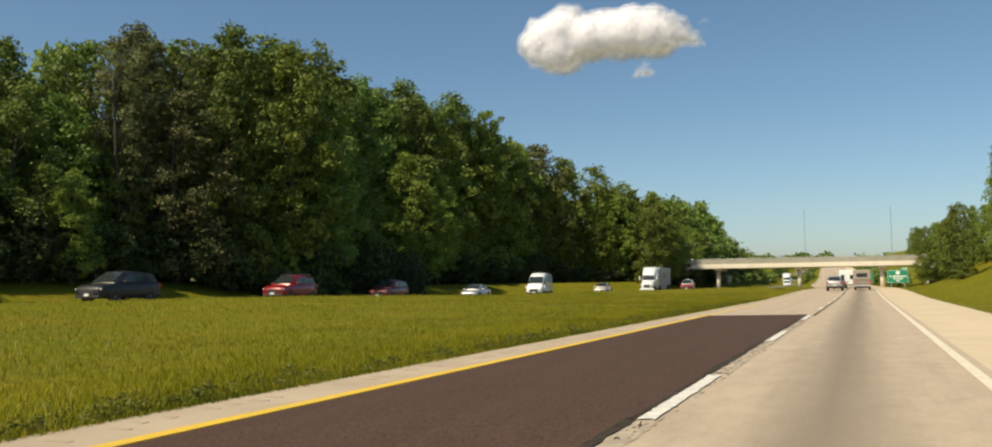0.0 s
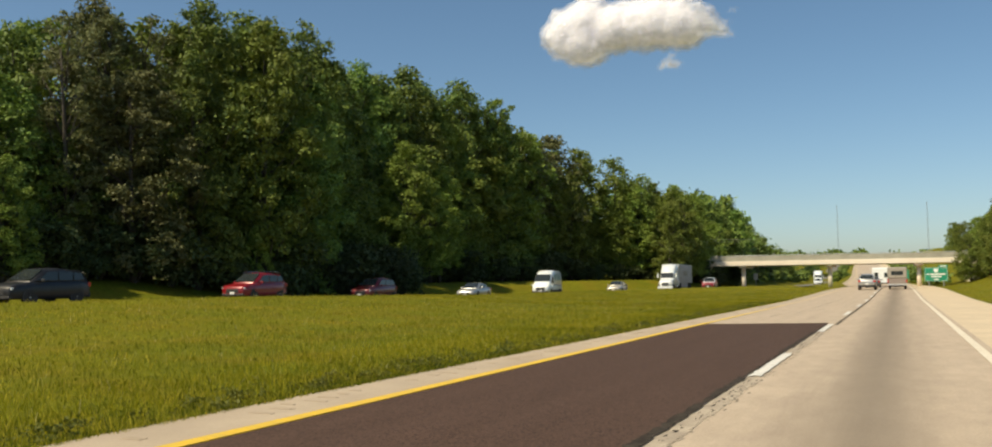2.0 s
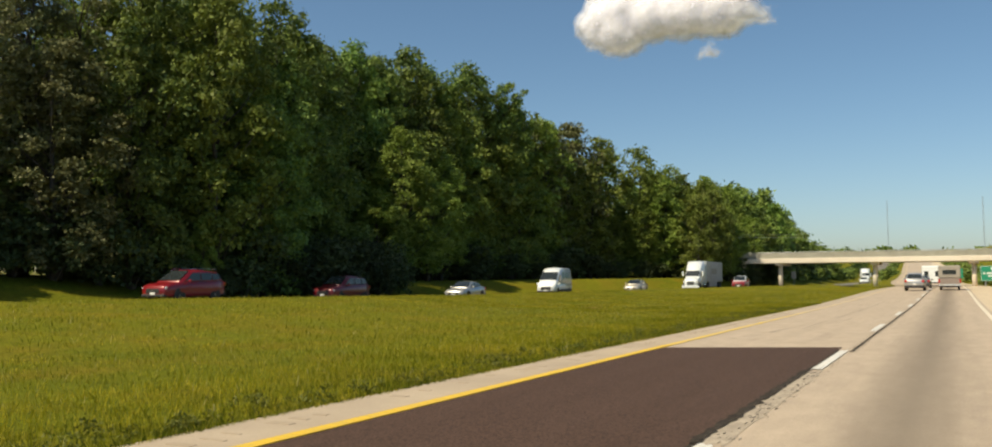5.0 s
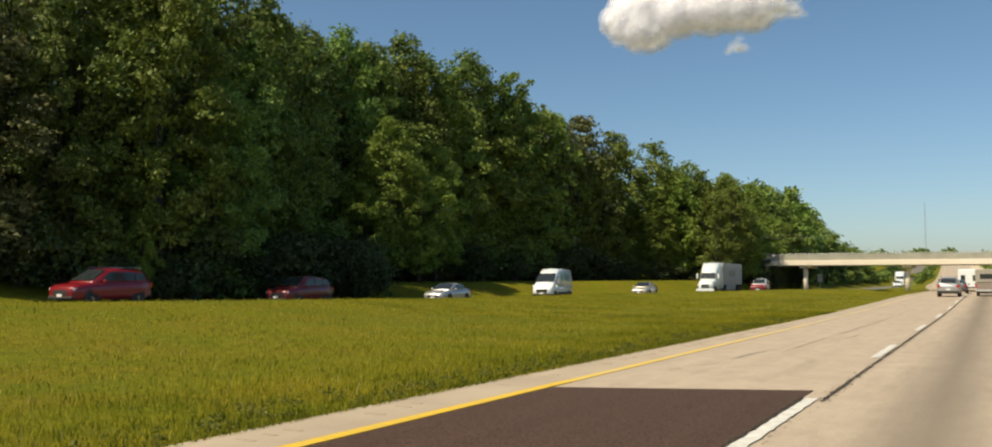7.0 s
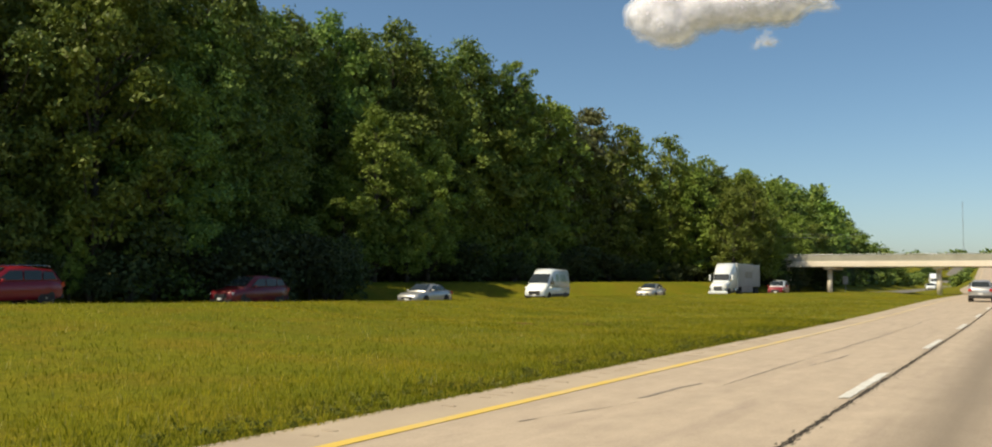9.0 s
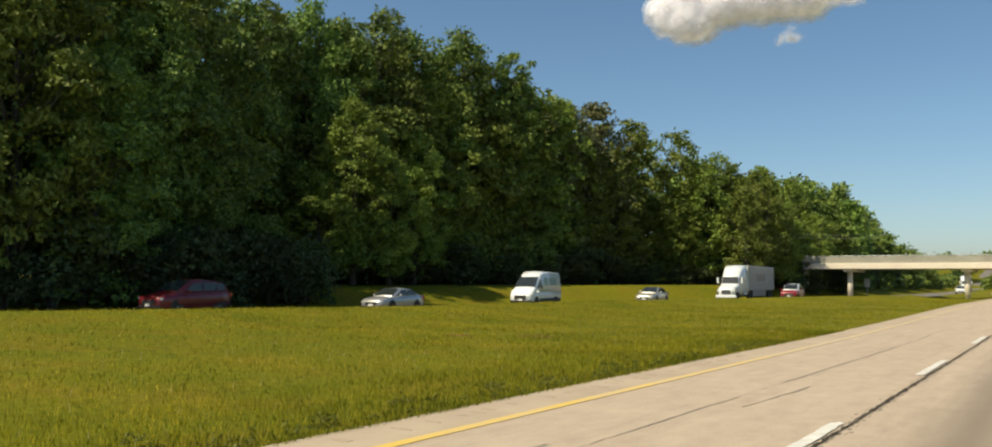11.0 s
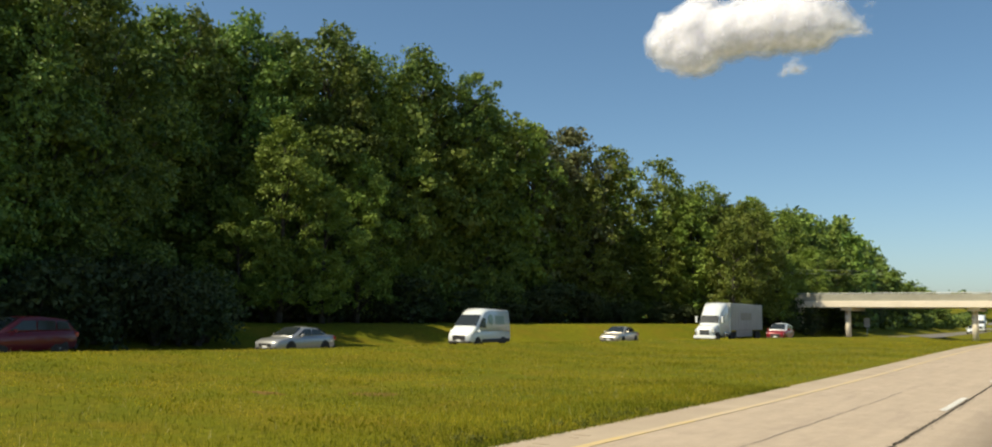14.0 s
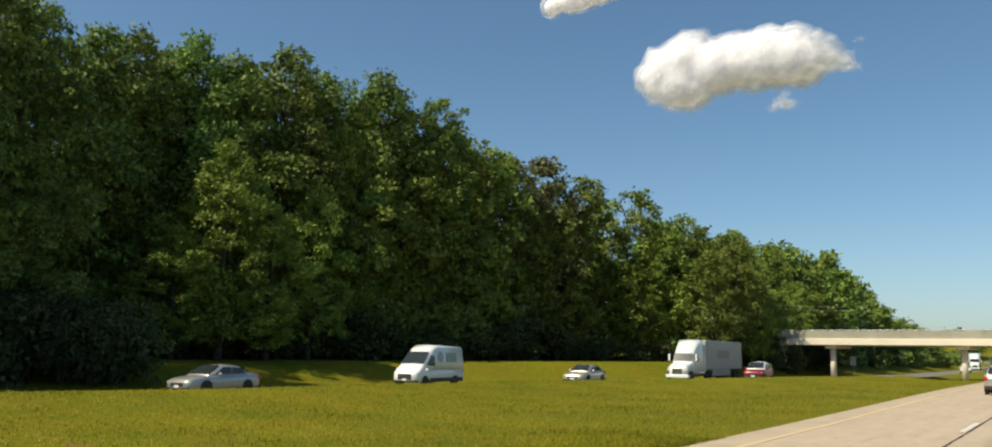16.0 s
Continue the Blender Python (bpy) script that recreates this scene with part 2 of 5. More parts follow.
def part(name, bm, mat, parent, label="", soft=False):
    """Links a bmesh as one mesh object under a thing or part."""
    me = bpy.data.meshes.new(name)
    bmesh.ops.recalc_face_normals(bm, faces=bm.faces)
    bm.to_mesh(me)
    bm.free()
    me.materials.append(mat)
    if soft:
        me.polygons.foreach_set("use_smooth", [True] * len(me.polygons))
    ob = new(name, me)
    ob.parent = parent
    return tagged(ob, label)


def thing(name, label, category, m=None, group="", kind=""):
    ob = new(name)
    ob.empty_display_size = 0.2
    if m is not None:
        ob.matrix_basis = m
    return tagged(ob, label, category, group, kind)


def box(bm, x0, x1, y0, y1, z0, z1, bev=0.0):
    r = bmesh.ops.create_cube(bm, size=1, matrix=Matrix.Translation(((x0 + x1) / 2, (y0 + y1) / 2, (z0 + z1) / 2)) @ Matrix.Diagonal((x1 - x0, y1 - y0, z1 - z0, 1)))
    if bev:
        edges = list({e for v in r["verts"] for e in v.link_edges})
        bmesh.ops.bevel(bm, geom=edges, offset=bev, segments=2, affect="EDGES", profile=0.5)
    return bm


def tube(bm, points, radii, sides=8):
    """A round tapered bar through points."""
    rings = []
    for i, p in enumerate(points):
        a, b = Vector(points[max(0, i - 1)]), Vector(points[min(len(points) - 1, i + 1)])
        q = (b - a).to_track_quat("Z", "Y")
        rings.append([bm.verts.new(Vector(p) + q @ Vector((radii[i] * math.cos(2 * math.pi * k / sides), radii[i] * math.sin(2 * math.pi * k / sides), 0))) for k in range(sides)])
    for r0, r1 in zip(rings, rings[1:]):
        for k in range(sides):
            bm.faces.new((r0[k], r0[(k + 1) % sides], r1[(k + 1) % sides], r1[k]))
    bm.faces.new(rings[0][::-1])
    bm.faces.new(rings[-1])
    return bm


def ribbon(name, x0, x1, y0, y1, mat, lift, step=4.0, thick=0.0, centre=None, parent=None, level=road_z):
    """A strip along the road between two offsets, following its height, with sides when thick."""
    count = max(1, int(round((y1 - y0) / step)))
    verts, faces = [], []
    for i in range(count + 1):
        y = y0 + (y1 - y0) * i / count
        z = level(y) + lift
        c = centre(y) if centre else bend(y)
        verts += [(c + x0, y, z), (c + x1, y, z), (c + x0, y, z - thick), (c + x1, y, z - thick)]
        if i:
            a, b = 4 * i - 4, 4 * i
            faces.append((a, a + 1, b + 1, b))
            if thick:
                faces += [(a + 2, a, b, b + 2), (a + 1, a + 3, b + 3, b + 1)]
    if thick:
        faces += [(0, 2, 3, 1), (len(verts) - 4, len(verts) - 3, len(verts) - 1, len(verts) - 2)]
    return mesh_ob(name, verts, faces, mat, parent)


def ragged(name, x0, x1, y0, y1, mat, lift, seed, rough, end=0.0, step=0.14):
    """A thin strip on the carriageway whose edges and ends are chipped."""
    r = random.Random(seed)
    cols, rows = 5, max(2, int((y1 - y0) / step))
    verts, faces = [], []
    for k in range(rows + 1):
        f = k / rows
        a, b = x0 + r.gauss(0, rough), x1 + r.gauss(0, rough)
        for c in range(cols):
            y = y0 + (y1 - y0) * f + (r.uniform(-end, end) if k in (0, rows) else 0.0)
            verts.append((bend(y) + a + (b - a) * c / (cols - 1), y, road_z(y) + lift))
            if k and c:
                q = k * cols + c
                faces.append((q - cols - 1, q - cols, q, q - 1))
    return mesh_ob(name, verts, faces, mat)


# ---- ground ----
xs = [-2500, -1200, -600, -300, -180, -120, -90, -75, -65, -58, -54, -51, -48, -46, -44, -42, -41, -40, -39, -38, -37, -36, -35, -34, -33, -32, -31, -30, -29, -28, -27, -26, -25, -24, -23, -22, -21, -20,
      -18, -16, -14, -12, -10, -9, -8.2, -7.6, 2.1, 5.6, 7, 9, 11, 13, 16, 19, 23, 30, 50, 90, 200, 600, 1200, 2500]
ys = [-1500, -600, -200, -80, -40, -20] + [4 * i for i in range(-3, 66)] + [280, 300, 330, 360, 400, 440, 480, 540, 620, 720, 850, 1000, 1300, 1800, 2800, 4200]
cols = [[x + bend(y) * smooth(-16, -9, x) * (1 - smooth(30, 60, x)) for x in xs] for y in ys]
verts = [(x, y, ground_z(x, y)) for y, row in zip(ys, cols) for x in row]
nx = len(xs)
faces = [(j * nx + i, j * nx + i + 1, (j + 1) * nx + i + 1, (j + 1) * nx + i) for j in range(len(ys) - 1) for i in range(nx - 1)]
ground = tagged(mesh_ob("ground", verts, faces, M_GROUND, smooth_faces=True), "yellow-green rough grass median and verges", "ground", kind="structure")

# ---- carriageways ----
LINE_X, YELLOW_X, RIGHT_X, PATCH_END = -1.90, -5.88, 1.56, 37.7


def taper_edge(ob):
    """The passing lane's outer edge bows in a little beside the repair."""
    for v in ob.data.vertices:
        if v.co.x < -5.4 and v.co.y < 40:
            v.co.x += 0.02 * smooth(3, 12, v.co.y) * (1 - smooth(16, 36, v.co.y))
    return ob


road = tagged(taper_edge(ribbon("road", -5.99, 1.8, -60, 900, M_ROAD, 0.0, thick=0.3)), "worn pale concrete two-lane carriageway with a dark oil track", "road", kind="structure")
tagged(taper_edge(ribbon("shoulder_left", -7.08, -5.99, -60, 900, M_SHOULDER, -0.004, thick=0.3)), "pale concrete road shoulder beside the grass", "road shoulder", kind="structure")
tagged(ribbon("shoulder_right", 1.8, 4.75, -60, 900, worn("pale_shoulder_concrete", (0.64, 0.52, 0.36), (0.53, 0.43, 0.30), 0.85, 60, 0.5, relief=0.3), -0.004, thick=0.3), "wide pale concrete road shoulder", "road shoulder", kind="structure")
patch_ob = ribbon("asphalt_patch", -5.74, -2.05, -60, PATCH_END - 0.8, M_ASPHALT, 0.012, thick=0.05)
for v in patch_ob.data.vertices:  # the repair's end is cut askew
    if v.co.y > PATCH_END - 1 and v.co.x > -3:
        v.co.y += 1.6
tagged(taper_edge(patch_ob), "fresh dark brown asphalt repair in the passing lane", "asphalt patch", kind="structure")
tagged(taper_edge(ribbon("yellow_line", YELLOW_X - 0.10, YELLOW_X + 0.10, -60, PATCH_END, M_YELLOW_LINE, 0.016, thick=0.012)), "fresh yellow painted edge line", "road marking", kind="structure")
tagged(ribbon("yellow_line", YELLOW_X - 0.10, YELLOW_X + 0.10, PATCH_END, 600, M_YELLOW_FADED, 0.010, thick=0.006), "faded yellow painted edge line", "road marking", kind="structure")
tagged(ribbon("edge_line", RIGHT_X - 0.085, RIGHT_X + 0.085, -60, 600, M_FADED_LINE, 0.010, thick=0.006), "faded white painted edge line", "road marking", kind="structure")
for i in range(-6, 30):
    y1 = 25.3 + 12.19 * i
    d = ragged("lane_dash", LINE_X - 0.085, LINE_X + 0.085, y1 - 4.4, y1, M_WHITE_LINE, 0.016, 40 + i, 0.008, 0.08)
    tagged(d, "white painted lane dash, worn at its edges", "road marking", "lane dashes", "structure")
tagged(ribbon("far_road", -4.35, 2.45, -60, 700, M_FAR_ROAD, 0.0, centre=far_x, thick=0.1, level=far_z), "pale opposite carriageway beyond the grass median", "road", kind="structure")

# ---- bridge ----
BY = 155.0
bridge = thing("bridge", "pale concrete highway overpass with slender round piers", "bridge")
part("girder", box(bmesh.new(), -28.8, 10, BY, BY + 9, 3.82, 4.55, 0.05), M_CONCRETE, bridge, "cream concrete girder and fascia")
part("parapet", box(bmesh.new(), -28.8, 10, BY + 0.25, BY + 0.6, 4.55, 5.35, 0.03), M_PARAPET, bridge, "grey concrete parapet")
part("parapet", box(bmesh.new(), -28.8, 10, BY + 8.4, BY + 8.75, 4.55, 5.35, 0.03), M_PARAPET, bridge, "grey concrete parapet")
for px in (-23.0, -9.7, 3.0):
    for dy in (1.6,):
        part("pier", tube(bmesh.new(), [(px, BY + dy, 0.0), (px, BY + dy, 3.5)], [0.33, 0.33], 20), M_CONCRETE, bridge, soft=True)


# ---- trees ----
def foliage_mesh(name, lobes, count, size, seed, mat, under=0.55):
    """Leaf sprays scattered in the outer shells of lobes: each a small pointed spray."""
    rng = np.random.default_rng(seed)
    lob = np.array(lobes)  # x, y, z, rx, rz
    twigs = max(1, count // 12)
    count = twigs * 12
    vol = lob[:, 3] * lob[:, 3] + lob[:, 3] * lob[:, 4]
    which = rng.choice(len(lob), twigs, p=vol / vol.sum())
    way = rng.normal(size=(twigs, 3))
    way /= np.linalg.norm(way, axis=1)[:, None]
    way[:, 2] = np.where(way[:, 2] < -under, -way[:, 2], way[:, 2])
    depth = 1.0 - 0.6 * rng.random(twigs) ** 2.0 + 0.28 * rng.random(twigs) ** 3
    c = lob[which]
    twig = c[:, :3] + way * np.stack([c[:, 3], c[:, 3], c[:, 4]], 1) * depth[:, None]
    way = np.repeat(way, 12, 0)
    p = np.repeat(twig, 12, 0) + rng.normal(size=(count, 3)) * np.array([1.9, 1.9, 1.2]) * size
    nrm = way * 0.55 + rng.normal(size=(count, 3)) * 0.8 + np.array([0, 0, 0.5])
    nrm /= np.linalg.norm(nrm, axis=1)[:, None]
    t = np.cross(nrm, rng.normal(size=(count, 3)))
    t /= np.linalg.norm(t, axis=1)[:, None]
    b = np.cross(nrm, t)
    s = size * (0.6 + 0.8 * rng.random(count))[:, None]
    w = s * (0.6 + 0.35 * rng.random(count))[:, None]
    v = np.stack([p - t * s + b * w, p + t * s * 1.15, p - t * s * 0.85 - b * w], 1).reshape(-1, 3)
    f = np.arange(count * 3).reshape(-1, 3)
    me = bpy.data.meshes.new(name)
    me.vertices.add(len(v))
    me.vertices.foreach_set("co", v.ravel())
    me.loops.add(len(f) * 3)
    me.loops.foreach_set("vertex_index", f.ravel().astype(np.int32))
    me.polygons.add(len(f))
    me.polygons.foreach_set("loop_start", np.arange(0, len(f) * 3, 3, dtype=np.int32))
    me.materials.append(mat)
    me.update(calc_edges=True)
    return me


def make_tree(height, radius, seed, low=0.12, mat=None, leaves=10800, size=0.23, label="", name="tree", taper=0.66):
    """A broadleaf tree, 1:1 in metres: tapered trunk with limbs, and a crown of leaf sprays on uneven lobes."""
    rnd = random.Random(seed)
    top = thing(name, label, "tree")
    bm = bmesh.new()
    lean = Vector((rnd.uniform(-0.06, 0.06), rnd.uniform(-0.06, 0.06), 1))
    steps = [i / 7 for i in range(8)]
    spine = [lean * (height * 0.86 * s) + Vector((math.sin(s * 5 + seed) * 0.25 * s, math.cos(s * 4 + seed) * 0.25 * s, 0)) for s in steps]
    r0 = height * 0.014 + 0.05
    tube(bm, spine, [r0 * (1.25 if s == 0 else 1 - 0.86 * s) for s in steps], 8)
    lobes = []
    n = rnd.randint(52, 62) if leaves > 8000 else rnd.randint(24, 30)
    for i in range(n):
        f = (i + 0.5) / n
        z = height * (low + (0.97 - low) * f)
        env = radius * min(1.0, 0.72 + 0.9 * f) * (1 - smooth(0.5, 1.08, f) * taper)
        a = i * 2.4 + rnd.uniform(-0.5, 0.5)
        d = env * rnd.uniform(0.35, 1.0) if f < 0.95 else env * 0.25
        rr = radius * rnd.uniform(0.15, 0.34) * (1 - 0.30 * f)
        c = Vector((math.cos(a) * d, math.sin(a) * d, z))
        lobes.append((c.x, c.y, min(c.z, height - rr * 0.9), rr, rr * rnd.uniform(0.75, 1.35)))
        if i % 3 == 2:
            continue
        root = lean * max(0.05 * height, z - height * 0.10 - d * 0.4)
        tube(bm, [root, root.lerp(c, 0.5) + Vector((0, 0, -0.2)), c + Vector((0, 0, rr * 0.2))], [r0 * 0.42 * (1 - 0.6 * f), r0 * 0.25 * (1 - 0.5 * f), 0.02], 4)
    part("trunk", bm, M_BARK, top, "grey-brown bark", soft=True)
    crown = new("crown", foliage_mesh("crown", lobes, leaves, size, seed, mat or M_LEAF))
    crown.parent = top
    return top


GREEN = "tall broadleaf tree in full green leaf at the wood's edge"
BROWN = "tall broadleaf tree with thin brownish foliage at the wood's edge"
PALE = "broadleaf tree with pale yellow-green leaves that stand for sun and haze"
TREE_H = 20.0
def pattern_set(count, leaves, size, seed, pale=()):
    return [make_tree(TREE_H, 5.0, seed + i, (0.03, 0.06, 0.12)[i % 3], M_LEAF_BROWN if i == 4 else (M_LEAF_SUN_HAZE if i in pale else M_LEAF), leaves, size, BROWN if i == 4 else (PALE if i in pale else GREEN)) for i in range(count)]


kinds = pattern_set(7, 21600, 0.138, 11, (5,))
# farther trees mostly take the paled leaf, in place of aerial haze
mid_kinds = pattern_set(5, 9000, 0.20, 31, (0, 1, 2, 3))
back_kinds = pattern_set(5, 3600, 0.40, 51)
rnd = random.Random(5)
TOPS_Y = [20, 40, 46, 51, 58, 66, 84, 97, 105, 111, 116, 121, 126, 134, 139, 147, 153, 161, 200, 225, 245, 300]
TOPS_Z = [17, 18.8, 19.4, 22, 23.4, 24.6, 26.2, 28.0, 29.2, 28.8, 27.4, 25.8, 24.4, 25.0, 23.8, 21.8, 19.6, 18.8, 19, 17, 12, 9]


def canopy(x, y):
    """Height of the wood's top above its ground, along the road."""
    return float(np.interp(y, TOPS_Y, TOPS_Z)) - ground_z(x, y)


# distance behind the opposite road, spacing, height against the canopy, unevenness
for row, (back, gap, lift, uneven) in enumerate(((8.4, 4.6, -6.5, 4.5), (13.0, 4.7, -0.6, 1.0), (19.0, 6.2, -0.7, 1.0), (26.0, 8.5, -0.4, 0.8))):
    y = 25.0 + 1.7 * row
    while y < (290 if row < 2 else 245):
        x = wood_x(y) - back + (rnd.uniform(-2.8, 0.8) - 2.2 * smooth(72, 80, y) * (1 - smooth(132, 142, y)) if row == 0 else rnd.uniform(-1.2, 1.2))
        h = max(5.0, canopy(x, y) + lift + rnd.uniform(-uneven, 0.6 * uneven) + (4.5 if row == 0 and 52 < y < 62 else 0))
        bank = back_kinds if row > 2 or y > 175 or (row == 2 and y < 40) else (kinds if (26 < y < 122 if row == 0 else 34 < y < 114) and row < 2 else mid_kinds)
        k = 4 if (row < 2 and 47 < y < 52) or (0 < row < 3 and 129 < y < 137) else rnd.choice([j for j in range(len(bank)) if j != 4 and not (bank is kinds and j == 5)])
        if row == 0 and 77 < y < 86:  # a bay in the wood's edge
            y += gap
            continue
        # sunlit stretches of the edge get the tree with paled leaves
        if bank is kinds and row == 0 and (58 < y < 62 or 84 < y < 91 or 104 < y < 116):
            k = 5
        s = h / TREE_H
        src, w = bank[k], max(0.75, s) * rnd.uniform(0.85, 1.05)
        src.scale = (w, w, s)
        copy_thing(src, pose(x, y, ground_z(x, y) - 0.1, 0, 0, rnd.uniform(0, 360)))["group"] = "trees of the wood"
        y += gap * rnd.uniform(0.8, 1.2) * (1 + 0.5 * smooth(150, 260, y))
for x, y, h, w in ((-49.0, 91.5, 15.5, 0.8), (-48.0, 95.0, 11.5, 0.65), (-49.5, 88.0, 9.0, 0.6), (-50.0, 101.0, 14.5, 0.7), (-45.2, 40.6, 7.2, 0.36), (-42.2, 58.4, 5.2, 0.22)):  # trees that stand out from the wood, sunlight put into their pale leaves
    kinds[5].scale = (w, w, h / TREE_H)
    copy_thing(kinds[5], pose(x, y, ground_z(x, y) - 0.1, 0, 0, 60 * h))["group"] = "trees of the wood"
def make_shrub(seed):
    top = thing("shrub", "dense green shrub at the foot of the wood", "shrub")
    r = random.Random(seed)
    lobes, bm = [], bmesh.new()
    for i in range(9):
        a, d = r.uniform(0, 6.28), r.uniform(0.1, 1.1)
        c = (math.cos(a) * d, math.sin(a) * d, r.uniform(0.5, 2.2))
        lobes.append((*c, r.uniform(0.5, 0.9), r.uniform(0.45, 0.8)))
        tube(bm, [(c[0] * 0.1, c[1] * 0.1, 0), (c[0] * 0.5, c[1] * 0.5, c[2] * 0.6), c], [0.04, 0.025, 0.01], 5)
    part("stem", bm, M_BARK, top)
    leaves = new("foliage", foliage_mesh("foliage", lobes, 2700, 0.078, seed, M_LEAF_SHRUB_SHADE))
    leaves.parent = top
    return top


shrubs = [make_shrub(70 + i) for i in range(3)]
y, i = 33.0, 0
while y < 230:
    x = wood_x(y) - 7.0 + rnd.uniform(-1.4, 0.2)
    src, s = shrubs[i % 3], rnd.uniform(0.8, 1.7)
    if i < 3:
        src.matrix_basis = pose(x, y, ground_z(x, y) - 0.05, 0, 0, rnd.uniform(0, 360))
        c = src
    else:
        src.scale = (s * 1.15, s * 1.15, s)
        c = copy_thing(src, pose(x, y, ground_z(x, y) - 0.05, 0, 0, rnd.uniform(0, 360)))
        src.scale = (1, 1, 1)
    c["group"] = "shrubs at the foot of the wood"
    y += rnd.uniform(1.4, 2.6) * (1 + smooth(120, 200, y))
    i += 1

for i in range(8):  # scrub that closes the bay down to the road's edge, leaves shade-darkened too
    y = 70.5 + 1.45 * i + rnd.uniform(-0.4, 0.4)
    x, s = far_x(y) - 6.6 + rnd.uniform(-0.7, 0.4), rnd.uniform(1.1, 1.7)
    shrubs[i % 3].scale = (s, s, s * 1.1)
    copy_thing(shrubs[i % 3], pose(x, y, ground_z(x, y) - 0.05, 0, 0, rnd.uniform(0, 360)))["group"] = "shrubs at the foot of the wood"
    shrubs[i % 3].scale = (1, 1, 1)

for x, y, k in ((-28.4, 153.0, 1.5), (-26.4, 153.6, 1.25), (-30.2, 151.0, 1.7), (-25.2, 163.5, 1.4), (-28.0, 150.5, 0.9)):
    shrubs[1].scale = (k, k, k)
    copy_thing(shrubs[1], pose(x, y, ground_z(x, y) - 0.05, 0, 0, 90 * k))["group"] = "shrubs at the foot of the wood"
    shrubs[1].scale = (1, 1, 1)
for x, y, h in ((-30.5, 146, 13.5), (-29.6, 150.5, 11.0), (-33.0, 150, 15.0), (-31.5, 141, 12.5)):  # the wood's end, in front of the bridge
    src = mid_kinds[int(y) % 4]
    src.scale = (h / TREE_H,) * 3
    copy_thing(src, pose(x, y, ground_z(x, y) - 0.1, 0, 0, 77 * h))["group"] = "trees of the wood"
    src.scale = (1, 1, 1)

x, y = -49.4, 117.0  # one small round crown that stands above its neighbours
round_tree = make_tree(27.0 - ground_z(x, y), 2.9, 91, 0.5, M_LEAF, 15000, 0.13, "slender broadleaf tree whose round crown stands above its neighbours", taper=0.25)
round_tree.matrix_basis = pose(x, y, ground_z(x, y) - 0.1)
round_tree["group"] = "trees of the wood"


def bare_tree(x, y, height, seed, count=34, low=0.55, label="dead grey tree with bare twigs above the wood"):
    """A dead tree whose bare twigs stand above the canopy."""
    r = random.Random(seed)
    top = thing("bare_tree", label, "tree", pose(x, y, ground_z(x, y) - 0.1))
    part("trunk", tube(bmesh.new(), [(0, 0, 0), (0.2, 0.1, height * 0.5), (0.1, 0.3, height * 0.8)], [0.28, 0.18, 0.10], 7), M_BARK, top, soft=True)
    bm = bmesh.new()
    for k in range(count):
        z = height * r.uniform(low, 0.82)
        a, d = r.uniform(0, 6.28), r.uniform(0.8, 2.6)
        p = Vector((0.15 + math.cos(a) * d * 0.5, 0.2 + math.sin(a) * d * 0.5, z + d * 0.7))
        q = p + Vector((math.cos(a) * d * 0.5, math.sin(a) * d * 0.5, r.uniform(0.8, 2.8)))
        tube(bm, [(0.15, 0.2, z), p, q], [0.05, 0.03, 0.012], 4)
        for _ in range(3):
            e = p.lerp(q, r.random())
            tube(bm, [e, e + Vector((r.uniform(-0.6, 0.6), r.uniform(-0.6, 0.6), r.uniform(0.3, 1.1)))], [0.016, 0.008], 3)
    part("bare_crown", bm, M_BARK, top)


bare_tree(-56.0, 104.5, 26.6, 3)
bare_tree(-55.5, 110.0, 25.6, 4)

THIN = "thin brown tree with upright twigs and sparse small leaves"
for x, y, h, k in ((-48.4, 47.0, 17.2, 5), (-48.8, 50.6, 18.6, 6), (-48.4, 54.2, 19.2, 7), (-47.8, 57.4, 18.2, 8)):
    tree = make_tree(h, 2.6, 120 + k, 0.15, M_LEAF_BROWN, 9600, 0.085, THIN, taper=0.5)
    tree.matrix_basis = pose(x, y, ground_z(x, y) - 0.1)
    tree["group"] = "trees of the wood"

# near-side trees beyond the right-hand cutting
for i in range(16):
    y = 118 + 9.5 * i + rnd.uniform(-2, 2)
    x = 11.5 + rnd.uniform(-1, 2) + (6 if i % 2 else 0)
    mid_kinds[i % 4].scale = (0.42, 0.42, 0.42 + 0.10 * rnd.random())
    c = copy_thing(mid_kinds[i % 4], pose(x, y, ground_z(x, y) - 0.1, 0, 0, rnd.uniform(0, 360)))
    c["label"], c["group"] = "young green broadleaf tree above the grassy cutting", "trees above the cutting"
    mid_kinds[i % 4].scale = (1, 1, 1)

for x, y, h in ((9.6, 150.5, 7.0), (11.8, 146.5, 8.5), (12.6, 152.0, 9.0), (9.3, 146.0, 4.5), (15.2, 117.0, 14.0), (17.0, 112.0, 13.0), (18.5, 121.0, 14.5)):  # trees that hide the bridge's end
    mid_kinds[int(y) % 4].scale = (0.42, 0.42, h / TREE_H)
    c = copy_thing(mid_kinds[int(y) % 4], pose(x, y, ground_z(x, y) - 0.1, 0, 0, 50 * h))
    c["label"], c["group"] = "young green broadleaf tree above the grassy cutting", "trees above the cutting"


for src in kinds + mid_kinds + back_kinds:  # the patterns have served
    for ob in (*src.children_recursive, src):
        bpy.data.objects.remove(ob)


# ---- vehicles ----
def glass_mat(name, tint, rough=0.06):
    mat, n, l, b = shade(name, rough, 0, 0.35)
    grime = noise_tex(n, l, 3.0, 4)
    l.new(mix(n, l, grime, tint, tuple(1.6 * v + 0.01 for v in tint)), b.inputs["Base Color"])
    b.inputs["Coat Weight"].default_value = 0.15
    return mat


